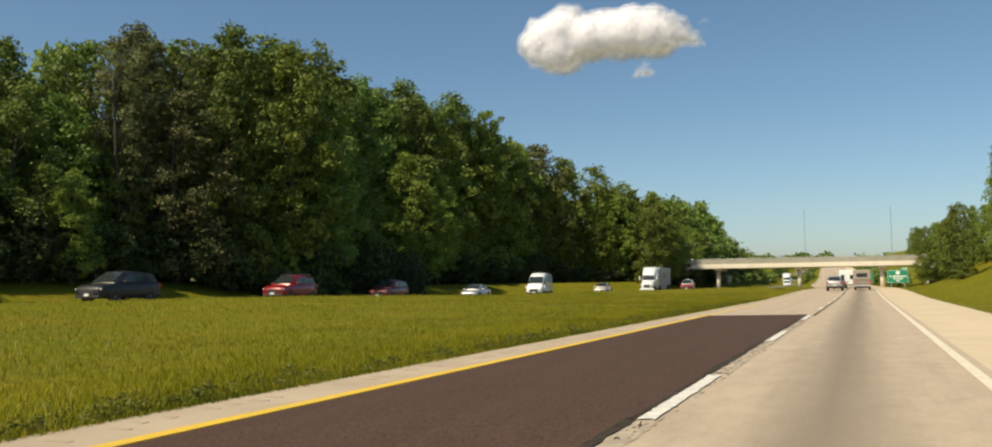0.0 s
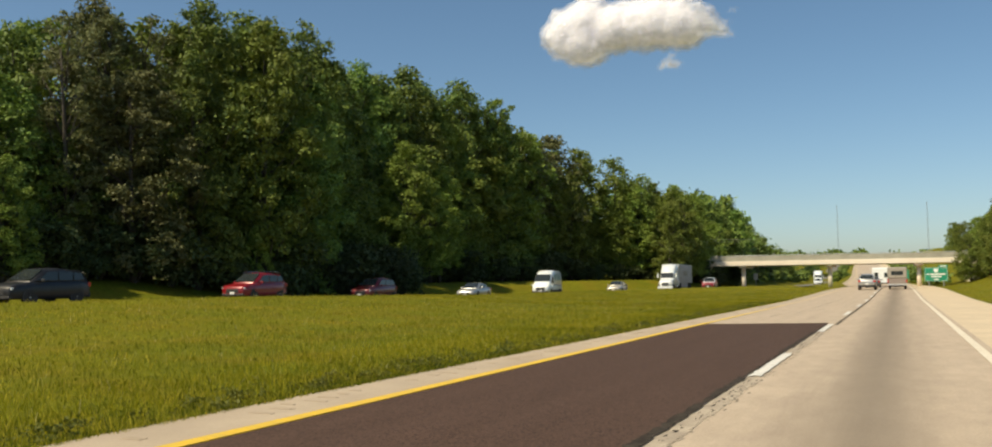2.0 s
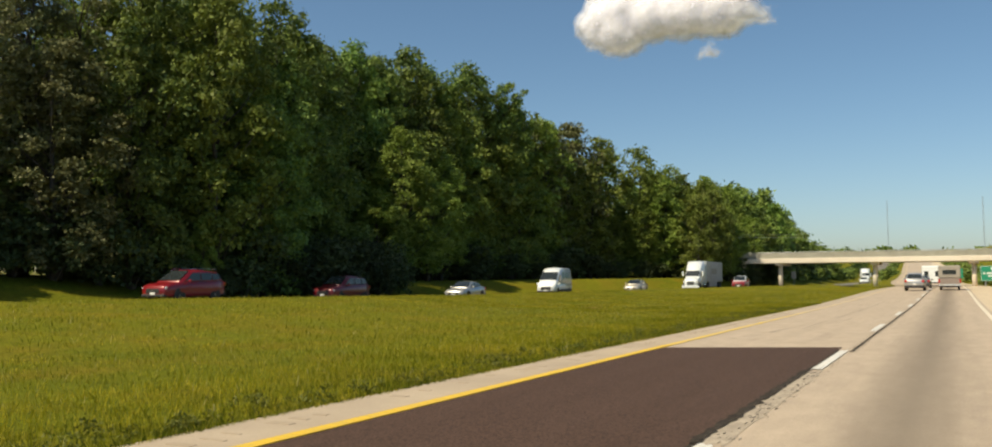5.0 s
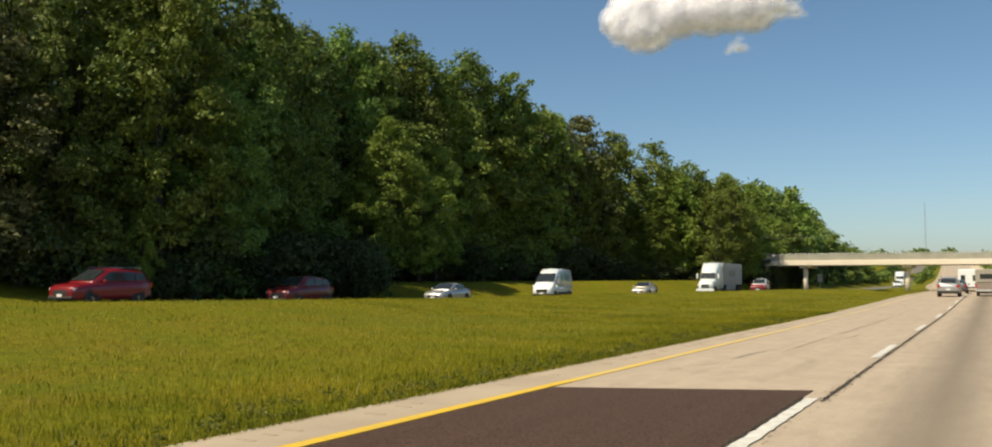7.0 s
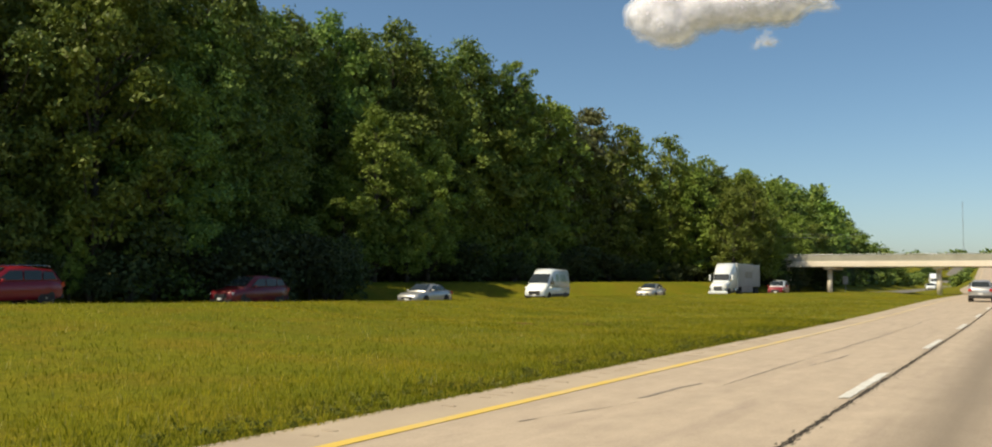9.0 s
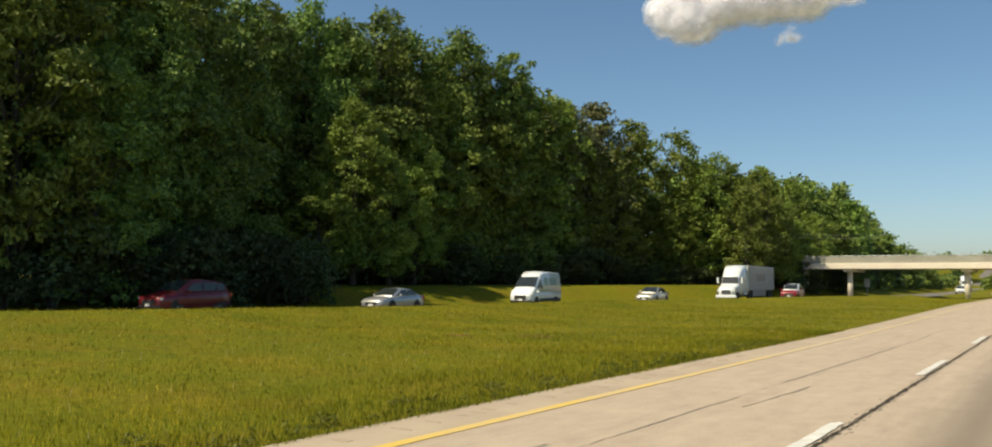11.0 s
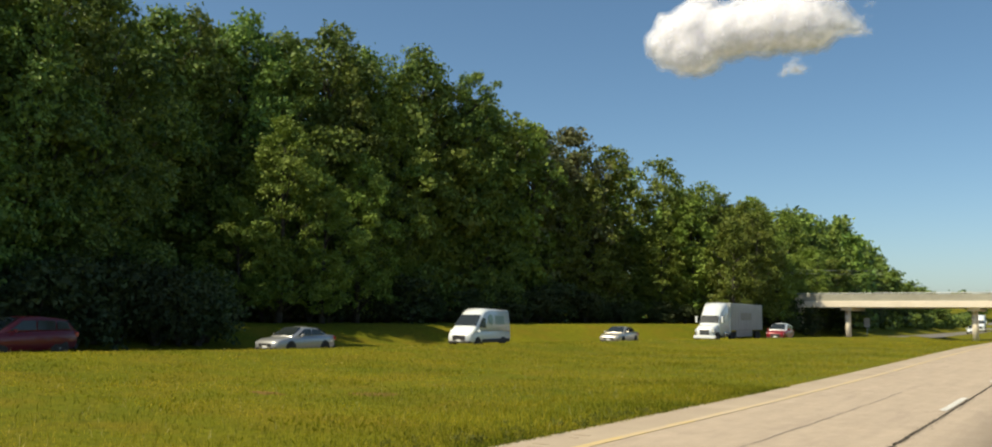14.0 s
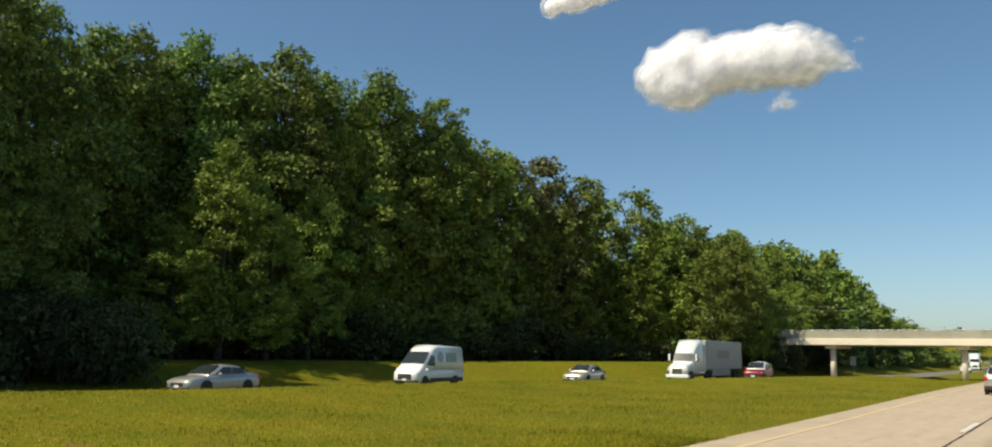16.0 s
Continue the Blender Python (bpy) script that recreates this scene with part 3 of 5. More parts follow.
M_GLASS = glass_mat("dark_car_glass", (0.015, 0.02, 0.022))
M_TYRE = worn("tyre_rubber", (0.02, 0.02, 0.02), (0.05, 0.045, 0.04), 0.85, 60, 6)
M_RIM = worn("rim_alloy", (0.45, 0.45, 0.46), (0.30, 0.30, 0.31), 0.35, 60, 6, metal=0.9, relief=0)
M_BLACK = worn("black_plastic", (0.018, 0.018, 0.02), (0.04, 0.04, 0.04), 0.6, 50, 4)
M_HEADLAMP = paint("headlamp_lens", (0.75, 0.77, 0.78), 0.12, 0.2, 1.0)
M_TAILLAMP = paint("red_lamp_lens", (0.45, 0.02, 0.015), 0.15, 0.0, 1.0)
M_PLATE = paint("number_plate", (0.75, 0.75, 0.72), 0.4)
M_CHROME = worn("chrome", (0.7, 0.7, 0.7), (0.5, 0.5, 0.5), 0.15, 40, 4, metal=1.0, relief=0)
M_WHITE = paint("white_vehicle_paint", (0.74, 0.78, 0.80), 0.3, 0, 0.6)
M_TRAILER = worn("grey_trailer_panel", (0.40, 0.41, 0.40), (0.33, 0.34, 0.33), 0.5, 20, 0.6)


def loft(bm, rings, close=True):
    rows = [[bm.verts.new(p) for p in r] for r in rings]
    n = len(rows[0])
    for a, b in zip(rows, rows[1:]):
        for k in range(n):
            bm.faces.new((a[k], a[(k + 1) % n], b[(k + 1) % n], b[k]))
    if close:
        bm.faces.new(rows[0][::-1])
        bm.faces.new(rows[-1])
    return bm


def lower_ring(y, w, zb, zt):
    h = zt - zb
    half = [(0.0, zb), (w * 0.86, zb), (w * 0.97, zb + 0.12 * h), (w, zb + 0.45 * h), (w * 0.99, zb + 0.72 * h), (w * 0.93, zt - 0.02), (w * 0.82, zt + 0.015), (0.0, zt + 0.045)]
    return [(x, y, z) for x, z in half] + [(-x, y, z) for x, z in half[-2:0:-1]]


def cab_ring(y, wb, wt, zb, zt):
    half = [(0.0, zb), (wb, zb), (wb * 0.65 + wt * 0.35, zb + 0.4 * (zt - zb)), (wt, zb + 0.86 * (zt - zb)), (wt * 0.86, zt - 0.012), (0.0, zt + 0.03)]
    return [(x, y, z) for x, z in half] + [(-x, y, z) for x, z in half[-2:0:-1]]


def panel(bm, pts, thick=0.012):
    """A thin pane or plate with the outline pts, thickened along its normal."""
    vs = [bm.verts.new(p) for p in pts]
    f = bm.faces.new(vs)
    f.normal_update()
    r = bmesh.ops.extrude_face_region(bm, geom=[f])
    nv = [v for v in r["geom"] if isinstance(v, bmesh.types.BMVert)]
    bmesh.ops.translate(bm, verts=nv, vec=f.normal * thick)
    return bm


def lathe(bm, profile, sides=24):
    """Turns a profile of (radius, x) round the x axis."""
    rows = [[bm.verts.new((x, r * math.cos(2 * math.pi * k / sides), r * math.sin(2 * math.pi * k / sides))) for k in range(sides)] for r, x in profile]
    for a, b in zip(rows, rows[1:]):
        for k in range(sides):
            bm.faces.new((a[k], a[(k + 1) % sides], b[(k + 1) % sides], b[k]))
    bm.faces.new(rows[0])
    bm.faces.new(rows[-1][::-1])
    return bm


def wheel(top, x, y, r, wide=0.22):
    side = 1 if x > 0 else -1
    tyre = part("tyre", lathe(bmesh.new(), [(r * 0.62, -wide / 2), (r * 0.93, -wide / 2), (r, -wide * 0.36), (r, wide * 0.36), (r * 0.93, wide / 2), (r * 0.62, wide / 2)]), M_TYRE, top, soft=False)
    tyre.location = (x, y, r)
    part("rim", lathe(bmesh.new(), [(r * 0.63, -wide * 0.3), (r * 0.64, side * wide * 0.5), (r * 0.5, side * wide * 0.42), (r * 0.16, side * wide * 0.40), (r * 0.14, side * wide * 0.5)] if side > 0 else [(r * 0.63, wide * 0.3), (r * 0.64, -wide * 0.5), (r * 0.5, -wide * 0.42), (r * 0.16, -wide * 0.40), (r * 0.14, -wide * 0.5)], 20), M_RIM, tyre)
    return tyre


def car(name, label, m, body_mat, low, cab, roof_mat=None, wheels=(1.35, -1.4), r=0.33, sides=(), front=None, rear=None, rails=False, category="car", half=0.9):
    """A vehicle facing +y. low: (y, half width, bottom, top); cab: (y, base half width, top half width, base, top); sides: window outlines in (y, z);
    front and rear: (y0, z0, half width 0, y1, z1, half width 1)."""
    top = thing(name, label, category, m)
    part("body", loft(bmesh.new(), [lower_ring(*s) for s in low]), body_mat, top, soft=True)
    part("cabin", loft(bmesh.new(), [cab_ring(*s) for s in cab]), roof_mat or body_mat, top, soft=True)
    zs = [c[3] for c in cab]
    tops = [c[4] for c in cab]
    zb, zt = min(zs), max(tops)
    wb, wt = max(c[1] for c in cab), max(c[2] for c in cab)

    def out(z):
        f = (z - zb) / (zt - zb)
        return (wb + (wb * 0.65 + wt * 0.35 - wb) * f / 0.4 if f < 0.4 else (wb * 0.65 + wt * 0.35) + (wt - (wb * 0.65 + wt * 0.35)) * (f - 0.4) / 0.46) + 0.006

    for outline in sides:
        for s in (1, -1):
            pts = [(s * out(z), y, z) for y, z in outline]
            part("side_window", panel(bmesh.new(), pts if s < 0 else pts[::-1], 0.01), M_GLASS, top)
    for nm, g in (("windscreen", front), ("rear_window", rear)):
        if g:
            y0, z0, w0, y1, z1, w1 = g
            lift = Vector((0, z1 - z0, abs(y0 - y1))).normalized() * 0.04
            if nm == "rear_window":
                lift.y = -lift.y
            pts = [Vector(q) + lift for q in ((w0, y0, z0), (w1, y1, z1), (-w1, y1, z1), (-w0, y0, z0))]
            part(nm, panel(bmesh.new(), pts if nm == "rear_window" else pts[::-1], 0.014), M_GLASS, top)
    for wy in wheels:
        for s in (1, -1):
            wheel(top, s * (half - 0.10), wy, r)
            part("wheel_arch", lathe(bmesh.new(), [(r * 1.16, 0), (r * 1.16, 0.03)], 20), M_BLACK, top).location = (s * (half - 0.012) - 0.015, wy, r * 1.02)
    yf, yr = low[-1][0], low[0][0]
    wf, zf = low[-2][1], low[-2][3]
    for s in (1, -1):
        part("headlight", box(bmesh.new(), s * wf * 0.80 - 0.17, s * wf * 0.80 + 0.17, low[-2][0] - 0.22, low[-2][0] + 0.02, zf - 0.17, zf - 0.04, 0.03), M_HEADLAMP, top)
        part("tail_light", box(bmesh.new(), s * low[1][1] * 0.86 - 0.12, s * low[1][1] * 0.86 + 0.12, yr - 0.02, low[1][0] + 0.05, low[1][3] - 0.28, low[1][3] - 0.05, 0.03), M_TAILLAMP, top)
        part("mirror", box(bmesh.new(), s * (half + 0.09) - 0.10, s * (half + 0.09) + 0.10, cab[-1][0] - 0.62, cab[-1][0] - 0.50, zb + 0.06, zb + 0.22, 0.04), body_mat, top)
    part("grille", box(bmesh.new(), -wf * 0.55, wf * 0.55, yf - 0.10, yf + 0.015, low[-1][2] + 0.06, low[-1][3] - 0.02, 0.02), M_BLACK, top)
    part("front_bumper", box(bmesh.new(), -wf * 0.96, wf * 0.96, low[-2][0] - 0.2, yf + 0.01, low[-2][2] - 0.02, low[-2][2] + 0.12, 0.04), M_BLACK, top)
    part("rear_bumper", box(bmesh.new(), -low[1][1] * 0.96, low[1][1] * 0.96, yr - 0.03, low[1][0] + 0.1, low[1][2] - 0.02, low[1][2] + 0.20, 0.05), M_BLACK, top)
    part("number_plate", box(bmesh.new(), -0.16, 0.16, yf + 0.012, yf + 0.03, low[-1][2] + 0.0, low[-1][2] + 0.13), M_PLATE, top)
    part("number_plate", box(bmesh.new(), -0.16, 0.16, yr - 0.045, yr - 0.028, low[1][2] + 0.24, low[1][2] + 0.38), M_PLATE, top)
    if rails:
        for s in (1, -1):
            part("roof_rail", tube(bmesh.new(), [(s * wt * 0.82, cab[1][0] + 0.1, zt - 0.01), (s * wt * 0.82, cab[1][0] + 0.25, zt + 0.05), (s * wt * 0.82, cab[-2][0] - 0.1, zt + 0.05), (s * wt * 0.82, cab[-2][0] + 0.05, zt - 0.02)], [0.015] * 4, 6), M_CHROME, top)
    return top


SEDAN_LOW = [(-2.42, 0.70, 0.42, 0.86), (-2.28, 0.82, 0.26, 0.98), (-1.6, 0.90, 0.2, 1.0), (0, 0.91, 0.19, 0.95), (1.2, 0.90, 0.19, 0.90), (2.0, 0.86, 0.22, 0.80), (2.30, 0.78, 0.26, 0.70), (2.42, 0.64, 0.34, 0.60)]
SEDAN_CAB = [(-1.85, 0.78, 0.72, 0.93, 0.99), (-1.05, 0.80, 0.62, 0.93, 1.38), (-0.3, 0.81, 0.61, 0.92, 1.45), (0.25, 0.81, 0.60, 0.90, 1.42), (1.18, 0.80, 0.74, 0.86, 0.93)]
SEDAN_SIDE = [[(0.78, 0.98), (-0.32, 1.0), (-0.32, 1.34), (0.22, 1.33)], [(-0.40, 1.0), (-1.40, 1.02), (-1.05, 1.28), (-0.40, 1.34)]]
SEDAN = dict(low=SEDAN_LOW, cab=SEDAN_CAB, sides=SEDAN_SIDE, front=(1.10, 0.985, 0.70, 0.30, 1.40, 0.54), rear=(-1.74, 1.06, 0.66, -1.10, 1.375, 0.54))
SUV_LOW = [(-2.3, 0.78, 0.50, 1.02), (-2.2, 0.86, 0.34, 1.10), (-1.5, 0.92, 0.27, 1.12), (0, 0.93, 0.26, 1.08), (1.2, 0.92, 0.26, 1.04), (2.0, 0.88, 0.28, 0.95), (2.28, 0.80, 0.32, 0.86), (2.38, 0.68, 0.40, 0.74)]
SUV_CAB = [(-2.22, 0.80, 0.72, 1.05, 1.14), (-1.85, 0.82, 0.64, 1.05, 1.62), (-0.6, 0.83, 0.64, 1.04, 1.72), (0.3, 0.83, 0.62, 1.02, 1.68), (1.28, 0.82, 0.76, 0.98, 1.07)]
SUV_SIDE = [[(0.85, 1.13), (-0.30, 1.14), (-0.30, 1.55), (0.28, 1.54)], [(-0.38, 1.14), (-1.20, 1.15), (-1.20, 1.54), (-0.38, 1.55)], [(-1.28, 1.15), (-1.90, 1.18), (-1.75, 1.50), (-1.28, 1.53)]]
SUV = dict(low=SUV_LOW, cab=SUV_CAB, sides=SUV_SIDE, front=(1.20, 1.13, 0.70, 0.36, 1.645, 0.55), rear=(-2.20, 1.20, 0.64, -1.93, 1.58, 0.56), r=0.36)
VAN_LOW = [(-2.95, 0.98, 0.45, 1.20), (-2.9, 1.0, 0.40, 1.25), (0, 1.02, 0.38, 1.25), (1.6, 1.02, 0.36, 1.22), (2.3, 0.98, 0.36, 1.15), (2.75, 0.90, 0.38, 1.02), (2.92, 0.74, 0.46, 0.90)]
VAN_CAB = [(-2.95, 0.97, 0.84, 1.15, 2.50), (-2.85, 1.01, 0.88, 1.15, 2.64), (0.3, 1.01, 0.88, 1.15, 2.70), (0.85, 1.0, 0.86, 1.15, 2.54), (1.15, 1.0, 0.84, 1.15, 2.34), (2.12, 0.95, 0.86, 1.10, 1.44), (2.55, 0.93, 0.84, 1.0, 1.18)]
VAN_SIDE = [[(1.85, 1.42), (0.85, 1.36), (0.85, 2.02), (1.28, 2.04)]]


def along(y, off, turn=5.0):
    """A pose on the opposite carriageway for a vehicle coming towards us."""
    return pose(far_x(y) + off, y, far_z(y), 0, 0, 180 + turn)


SILVER = paint("silver_paint", (0.40, 0.405, 0.41), 0.3, 0.45, 0.8)
BEIGE = paint("pale_gold_paint", (0.50, 0.47, 0.40), 0.3, 0.5, 0.8)
RED = paint("red_paint", (0.22, 0.006, 0.012), 0.3, 0.1, 0.4)
MAROON = paint("dark_red_paint", (0.14, 0.005, 0.010), 0.3, 0.1, 0.4)
BLACK = paint("black_paint", (0.009, 0.009, 0.010), 0.45, 0.0, 0.1)
GREY = paint("grey_paint", (0.12, 0.13, 0.14), 0.3, 0.4, 0.8)

car("car", "black estate car with bright headlamps in the wood's shade", along(36.5, -1.0), BLACK, **SUV)
car("car", "bright red sport utility car in the wood's shade", along(52.0, -1.0), RED, rails=True, **SUV)
car("car", "dark red sport utility car in the wood's shade", along(66.0, -1.0), MAROON, **SUV)
car("car", "silver four-door saloon car beside the grass median", along(80.5, 0.6), SILVER, **SEDAN)
car("car", "pale gold saloon car half hidden by grass", along(112.5, 0.2), BEIGE, **SEDAN)
car("car", "red hatchback with a white roof behind the lorry", along(132.0, 1.7), RED, roof_mat=M_WHITE, **SUV)
car("car", "silver sport utility car driving away on the passing lane", pose(-3.0, 113.0, road_z(113), 0, 0, 0), SILVER, rails=True, **SUV)
car("car", "dark grey saloon car driving away near the bridge", pose(-2.9, 134, road_z(134), 0, 0, 0), GREY, **SEDAN)
car("car", "small white car far off on the opposite road", along(226, 1.2), M_WHITE, **SEDAN)

M_LOGO = paint("faded_green_print", (0.30, 0.40, 0.34), 0.4)
van = car("van", "white high-roofed panel van with faded green lettering", along(97.0, 0.4, 7), M_WHITE, VAN_LOW, VAN_CAB, None, (2.0, -1.75), 0.36, VAN_SIDE, (2.04, 1.50, 0.84, 1.24, 2.24, 0.75), None, category="van", half=1.0)
for s in (1, -1):  # printed roundel and block of lettering on the cargo sides
    x = s * 0.955
    ring = [(x - s * 0.045 * math.sin(k * math.pi / 12) + s * 0.02, 0.15 + 0.36 * math.cos(k * math.pi / 12), 1.95 + 0.36 * math.sin(k * math.pi / 12)) for k in range(24)]
    part("roundel", panel(bmesh.new(), ring if s > 0 else ring[::-1], 0.01), M_LOGO, van, "faded green round emblem")
    for k in range(4):
        y0 = -0.55 - k * 0.36
        pts = [(x + s * 0.075, y0, 1.62), (x + s * 0.075, y0 - 0.24, 1.62), (x - s * 0.01, y0 - 0.24, 2.22), (x - s * 0.01, y0, 2.22)]
        part("letter_bar", panel(bmesh.new(), pts if s < 0 else pts[::-1], 0.01), M_LOGO, van, "faded green print")
part("rub_strip", box(bmesh.new(), -1.035, 1.035, -2.75, 1.45, 0.37, 0.62, 0.03), M_BLACK, van, "black plastic rub strip")


def lorry(label, m, trailer_mat):
    """Tractor with a raised sleeper roof and a box trailer, facing +y."""
    top = thing("lorry", label, "lorry", m)
    part("bonnet", loft(bmesh.new(), [lower_ring(1.9, 1.02, 0.6, 1.75), lower_ring(2.9, 0.98, 0.55, 1.65), lower_ring(3.7, 0.86, 0.55, 1.45), lower_ring(3.95, 0.70, 0.6, 1.25)]), M_WHITE, top, soft=True)
    part("cab", loft(bmesh.new(), [cab_ring(-0.9, 1.2, 1.14, 0.7, 3.96), cab_ring(-0.3, 1.2, 1.13, 0.7, 3.94), cab_ring(0.3, 1.19, 1.1, 0.7, 3.82), cab_ring(0.8, 1.17, 1.05, 0.7, 3.60), cab_ring(1.2, 1.15, 1.0, 0.7, 3.30), cab_ring(1.55, 1.12, 0.97, 0.7, 2.95), cab_ring(1.8, 1.1, 0.96, 0.7, 2.66), cab_ring(2.28, 1.06, 0.98, 0.7, 1.82)]), M_WHITE, top, soft=True)
    part("windscreen", panel(bmesh.new(), [(0.92, 2.24, 1.90), (0.86, 1.86, 2.62), (-0.86, 1.86, 2.62), (-0.92, 2.24, 1.90)], 0.02), M_GLASS, top)
    for s in (1, -1):
        pts = [(s * 1.11, 1.95, 1.9), (s * 1.16, 1.0, 1.9), (s * 1.12, 1.0, 2.6), (s * 1.07, 1.6, 2.6)]
        part("side_window", panel(bmesh.new(), pts if s > 0 else pts[::-1], 0.02), M_GLASS, top)
        part("headlight", box(bmesh.new(), s * 0.80 - 0.17, s * 0.80 + 0.17, 3.52, 3.86, 0.98, 1.30, 0.05), M_HEADLAMP, top)
        part("cab_extender", box(bmesh.new(), s * 1.19 - 0.025, s * 1.19 + 0.025, -1.2, -0.86, 0.9, 3.88, 0.01), M_WHITE, top)
        part("cab_step", box(bmesh.new(), s * 1.06 - 0.12, s * 1.06 + 0.12, 0.9, 2.0, 0.42, 0.60, 0.02), M_BLACK, top)
        part("mirror", box(bmesh.new(), s * 1.32 - 0.1, s * 1.32 + 0.1, 2.15, 2.28, 1.9, 2.55, 0.04), M_WHITE, top)
        part("side_skirt", box(bmesh.new(), s * 1.18 - 0.03, s * 1.18 + 0.03, -10.0, -3.5, 0.45, 1.15, 0.01), trailer_mat, top)
        part("fuel_tank", tube(bmesh.new(), [(s * 0.95, -0.6, 0.75), (s * 0.95, 1.2, 0.75)], [0.3, 0.3], 16), M_CHROME, top)
    part("grille", box(bmesh.new(), -0.48, 0.48, 3.85, 3.99, 0.72, 1.22, 0.03), paint("grille_grey", (0.10, 0.11, 0.115), 0.35, 0.4), top)
    part("bumper", box(bmesh.new(), -1.1, 1.1, 3.55, 4.0, 0.35, 0.66, 0.06), M_WHITE, top)
    part("chassis", box(bmesh.new(), -0.45, 0.45, -14.0, 2.5, 0.7, 0.95), M_BLACK, top)
    trailer = part("trailer", box(bmesh.new(), -1.27, 1.27, -14.6, -1.25, 1.12, 3.95, 0.05), trailer_mat, top, "grey box trailer with faded print")
    for k in range(12):
        yy = -14.0 + k * 1.1
        for s in (1, -1):
            part("panel_rib", box(bmesh.new(), s * 1.27 - 0.012, s * 1.27 + 0.012, yy - 0.03, yy + 0.03, 1.2, 3.88), trailer_mat, trailer)
    for s in (1, -1):
        part("print_bar", box(bmesh.new(), s * 1.275 - 0.012, s * 1.275 + 0.012, -9.5, -5.0, 2.2, 3.0), M_PARAPET, trailer, "faded grey print")
    for wy in (2.95, -1.9, -3.1, -12.2, -13.4):
        for s in (1, -1):
            wheel(top, s * 1.02, wy, 0.5, 0.3)
    return top


lorry("white tractor unit with a grey box trailer beside the wood", along(126.0, -0.6, 4) @ Matrix.Diagonal((0.91, 0.91, 0.91, 1)), M_TRAILER)
lorry("white lorry far off beyond the bridge", along(290, -2.0), M_TRAILER)

# camper pickup and white travel trailer driving away
M_CAMPER = worn("tan_camper_panel", (0.36, 0.33, 0.28), (0.29, 0.26, 0.22), 0.6, 30, 1.5)
M_STEEL_BUMPER = paint("bumper_chrome", (0.6, 0.6, 0.6), 0.3, 0.6)
cm = pose(0.0, 117, road_z(117), 0, 0, 0)
camper = car("camper", "tan pickup camper with a square rear end", cm, paint("tan_paint", (0.28, 0.22, 0.17), 0.35, 0.3, 0.6), SUV_LOW, SUV_CAB, sides=SUV_SIDE, front=SUV["front"], r=0.36, category="camper")
part("living_box", box(bmesh.new(), -0.98, 0.98, -2.6, 0.9, 1.2, 2.42, 0.10), M_CAMPER, camper, "tan square camper box")
part("overcab", box(bmesh.new(), -0.95, 0.95, 0.85, 1.9, 1.7, 2.42, 0.12), M_CAMPER, camper)
part("rear_pane", box(bmesh.new(), -0.6, 0.6, -2.625, -2.59, 1.55, 2.0, 0.01), M_GLASS, camper)
part("tailgate", box(bmesh.new(), -0.9, 0.9, -2.66, -2.60, 0.62, 1.18, 0.02), paint("faded_brown_paint", (0.26, 0.21, 0.18), 0.4), camper, "faded brown tailgate")
part("rear_bumper", box(bmesh.new(), -0.98, 0.98, -2.78, -2.62, 0.42, 0.60, 0.03), M_STEEL_BUMPER, camper, "pale chrome bumper")
for s in (1, -1):
    part("tail_lamp", box(bmesh.new(), s * 0.93 - 0.07, s * 0.93 + 0.07, -2.68, -2.61, 0.72, 1.1, 0.01), M_TAILLAMP, camper, "red tail lamp")
trl = thing("travel_trailer", "boxy white travel trailer with two dark windows", "trailer", pose(-2.1, 150.5, road_z(150.5), 0, 0, 0))
part("body", box(bmesh.new(), -1.25, 1.25, -3.4, 3.4, 0.45, 2.8, 0.16), M_WHITE, trl)
for x in (-0.7, 0.6):
    part("window", box(bmesh.new(), x - 0.25, x + 0.25, -3.43, -3.38, 1.35, 2.05, 0.02), M_GLASS, trl)
part("bumper", box(bmesh.new(), -1.2, 1.2, -3.6, -3.4, 0.45, 0.6, 0.02), M_BLACK, trl)
for s in (1, -1):
    part("tail_light", box(bmesh.new(), s * 1.1 - 0.1, s * 1.1 + 0.1, -3.44, -3.39, 0.8, 1.1, 0.01), M_TAILLAMP, trl)
    for wy in (-0.5, 0.5):
        wheel(trl, s * 1.15, wy, 0.36)


# ---- signs, masts, wire ----
M_SIGN = paint("green_sign_sheet", (0.01, 0.24, 0.14), 0.45)
M_SIGN_WHITE = paint("white_sign_sheet", (0.8, 0.82, 0.8), 0.45)
M_STEEL = worn("galvanised_steel", (0.38, 0.39, 0.40), (0.28, 0.29, 0.30), 0.5, 40, 3, metal=0.7, relief=0)
SY = 149.0
gz = ground_z(5.0, SY)
sign = thing("road_sign", "large green motorway exit sign with a white shield", "road sign", pose(5.05, SY, 0))
part("board", box(bmesh.new(), -1.5, 1.5, -0.03, 0.03, 1.05, 3.02, 0.02), M_SIGN, sign)
part("tab", box(bmesh.new(), 0.35, 1.55, -0.03, 0.03, 3.04, 3.38, 0.02), M_SIGN, sign)
for x0, x1, z0, z1 in ((-1.44, 1.44, 2.93, 2.96), (-1.44, 1.44, 1.11, 1.14), (-1.44, -1.41, 1.14, 2.93), (1.41, 1.44, 1.14, 2.93)):
    part("border", box(bmesh.new(), x0, x1, -0.045, -0.032, z0, z1), M_SIGN_WHITE, sign)
for x0, x1, z0, z1 in ((-1.2, -0.95, 1.95, 2.15), (-0.8, 1.2, 1.95, 2.15), (-0.65, 0.7, 1.62, 1.80), (-0.25, 0.3, 1.26, 1.42), (0.55, 1.35, 3.14, 3.28)):
    part("text_bar", box(bmesh.new(), x0, x1, -0.045, -0.032, z0, z1), M_SIGN_WHITE, sign)
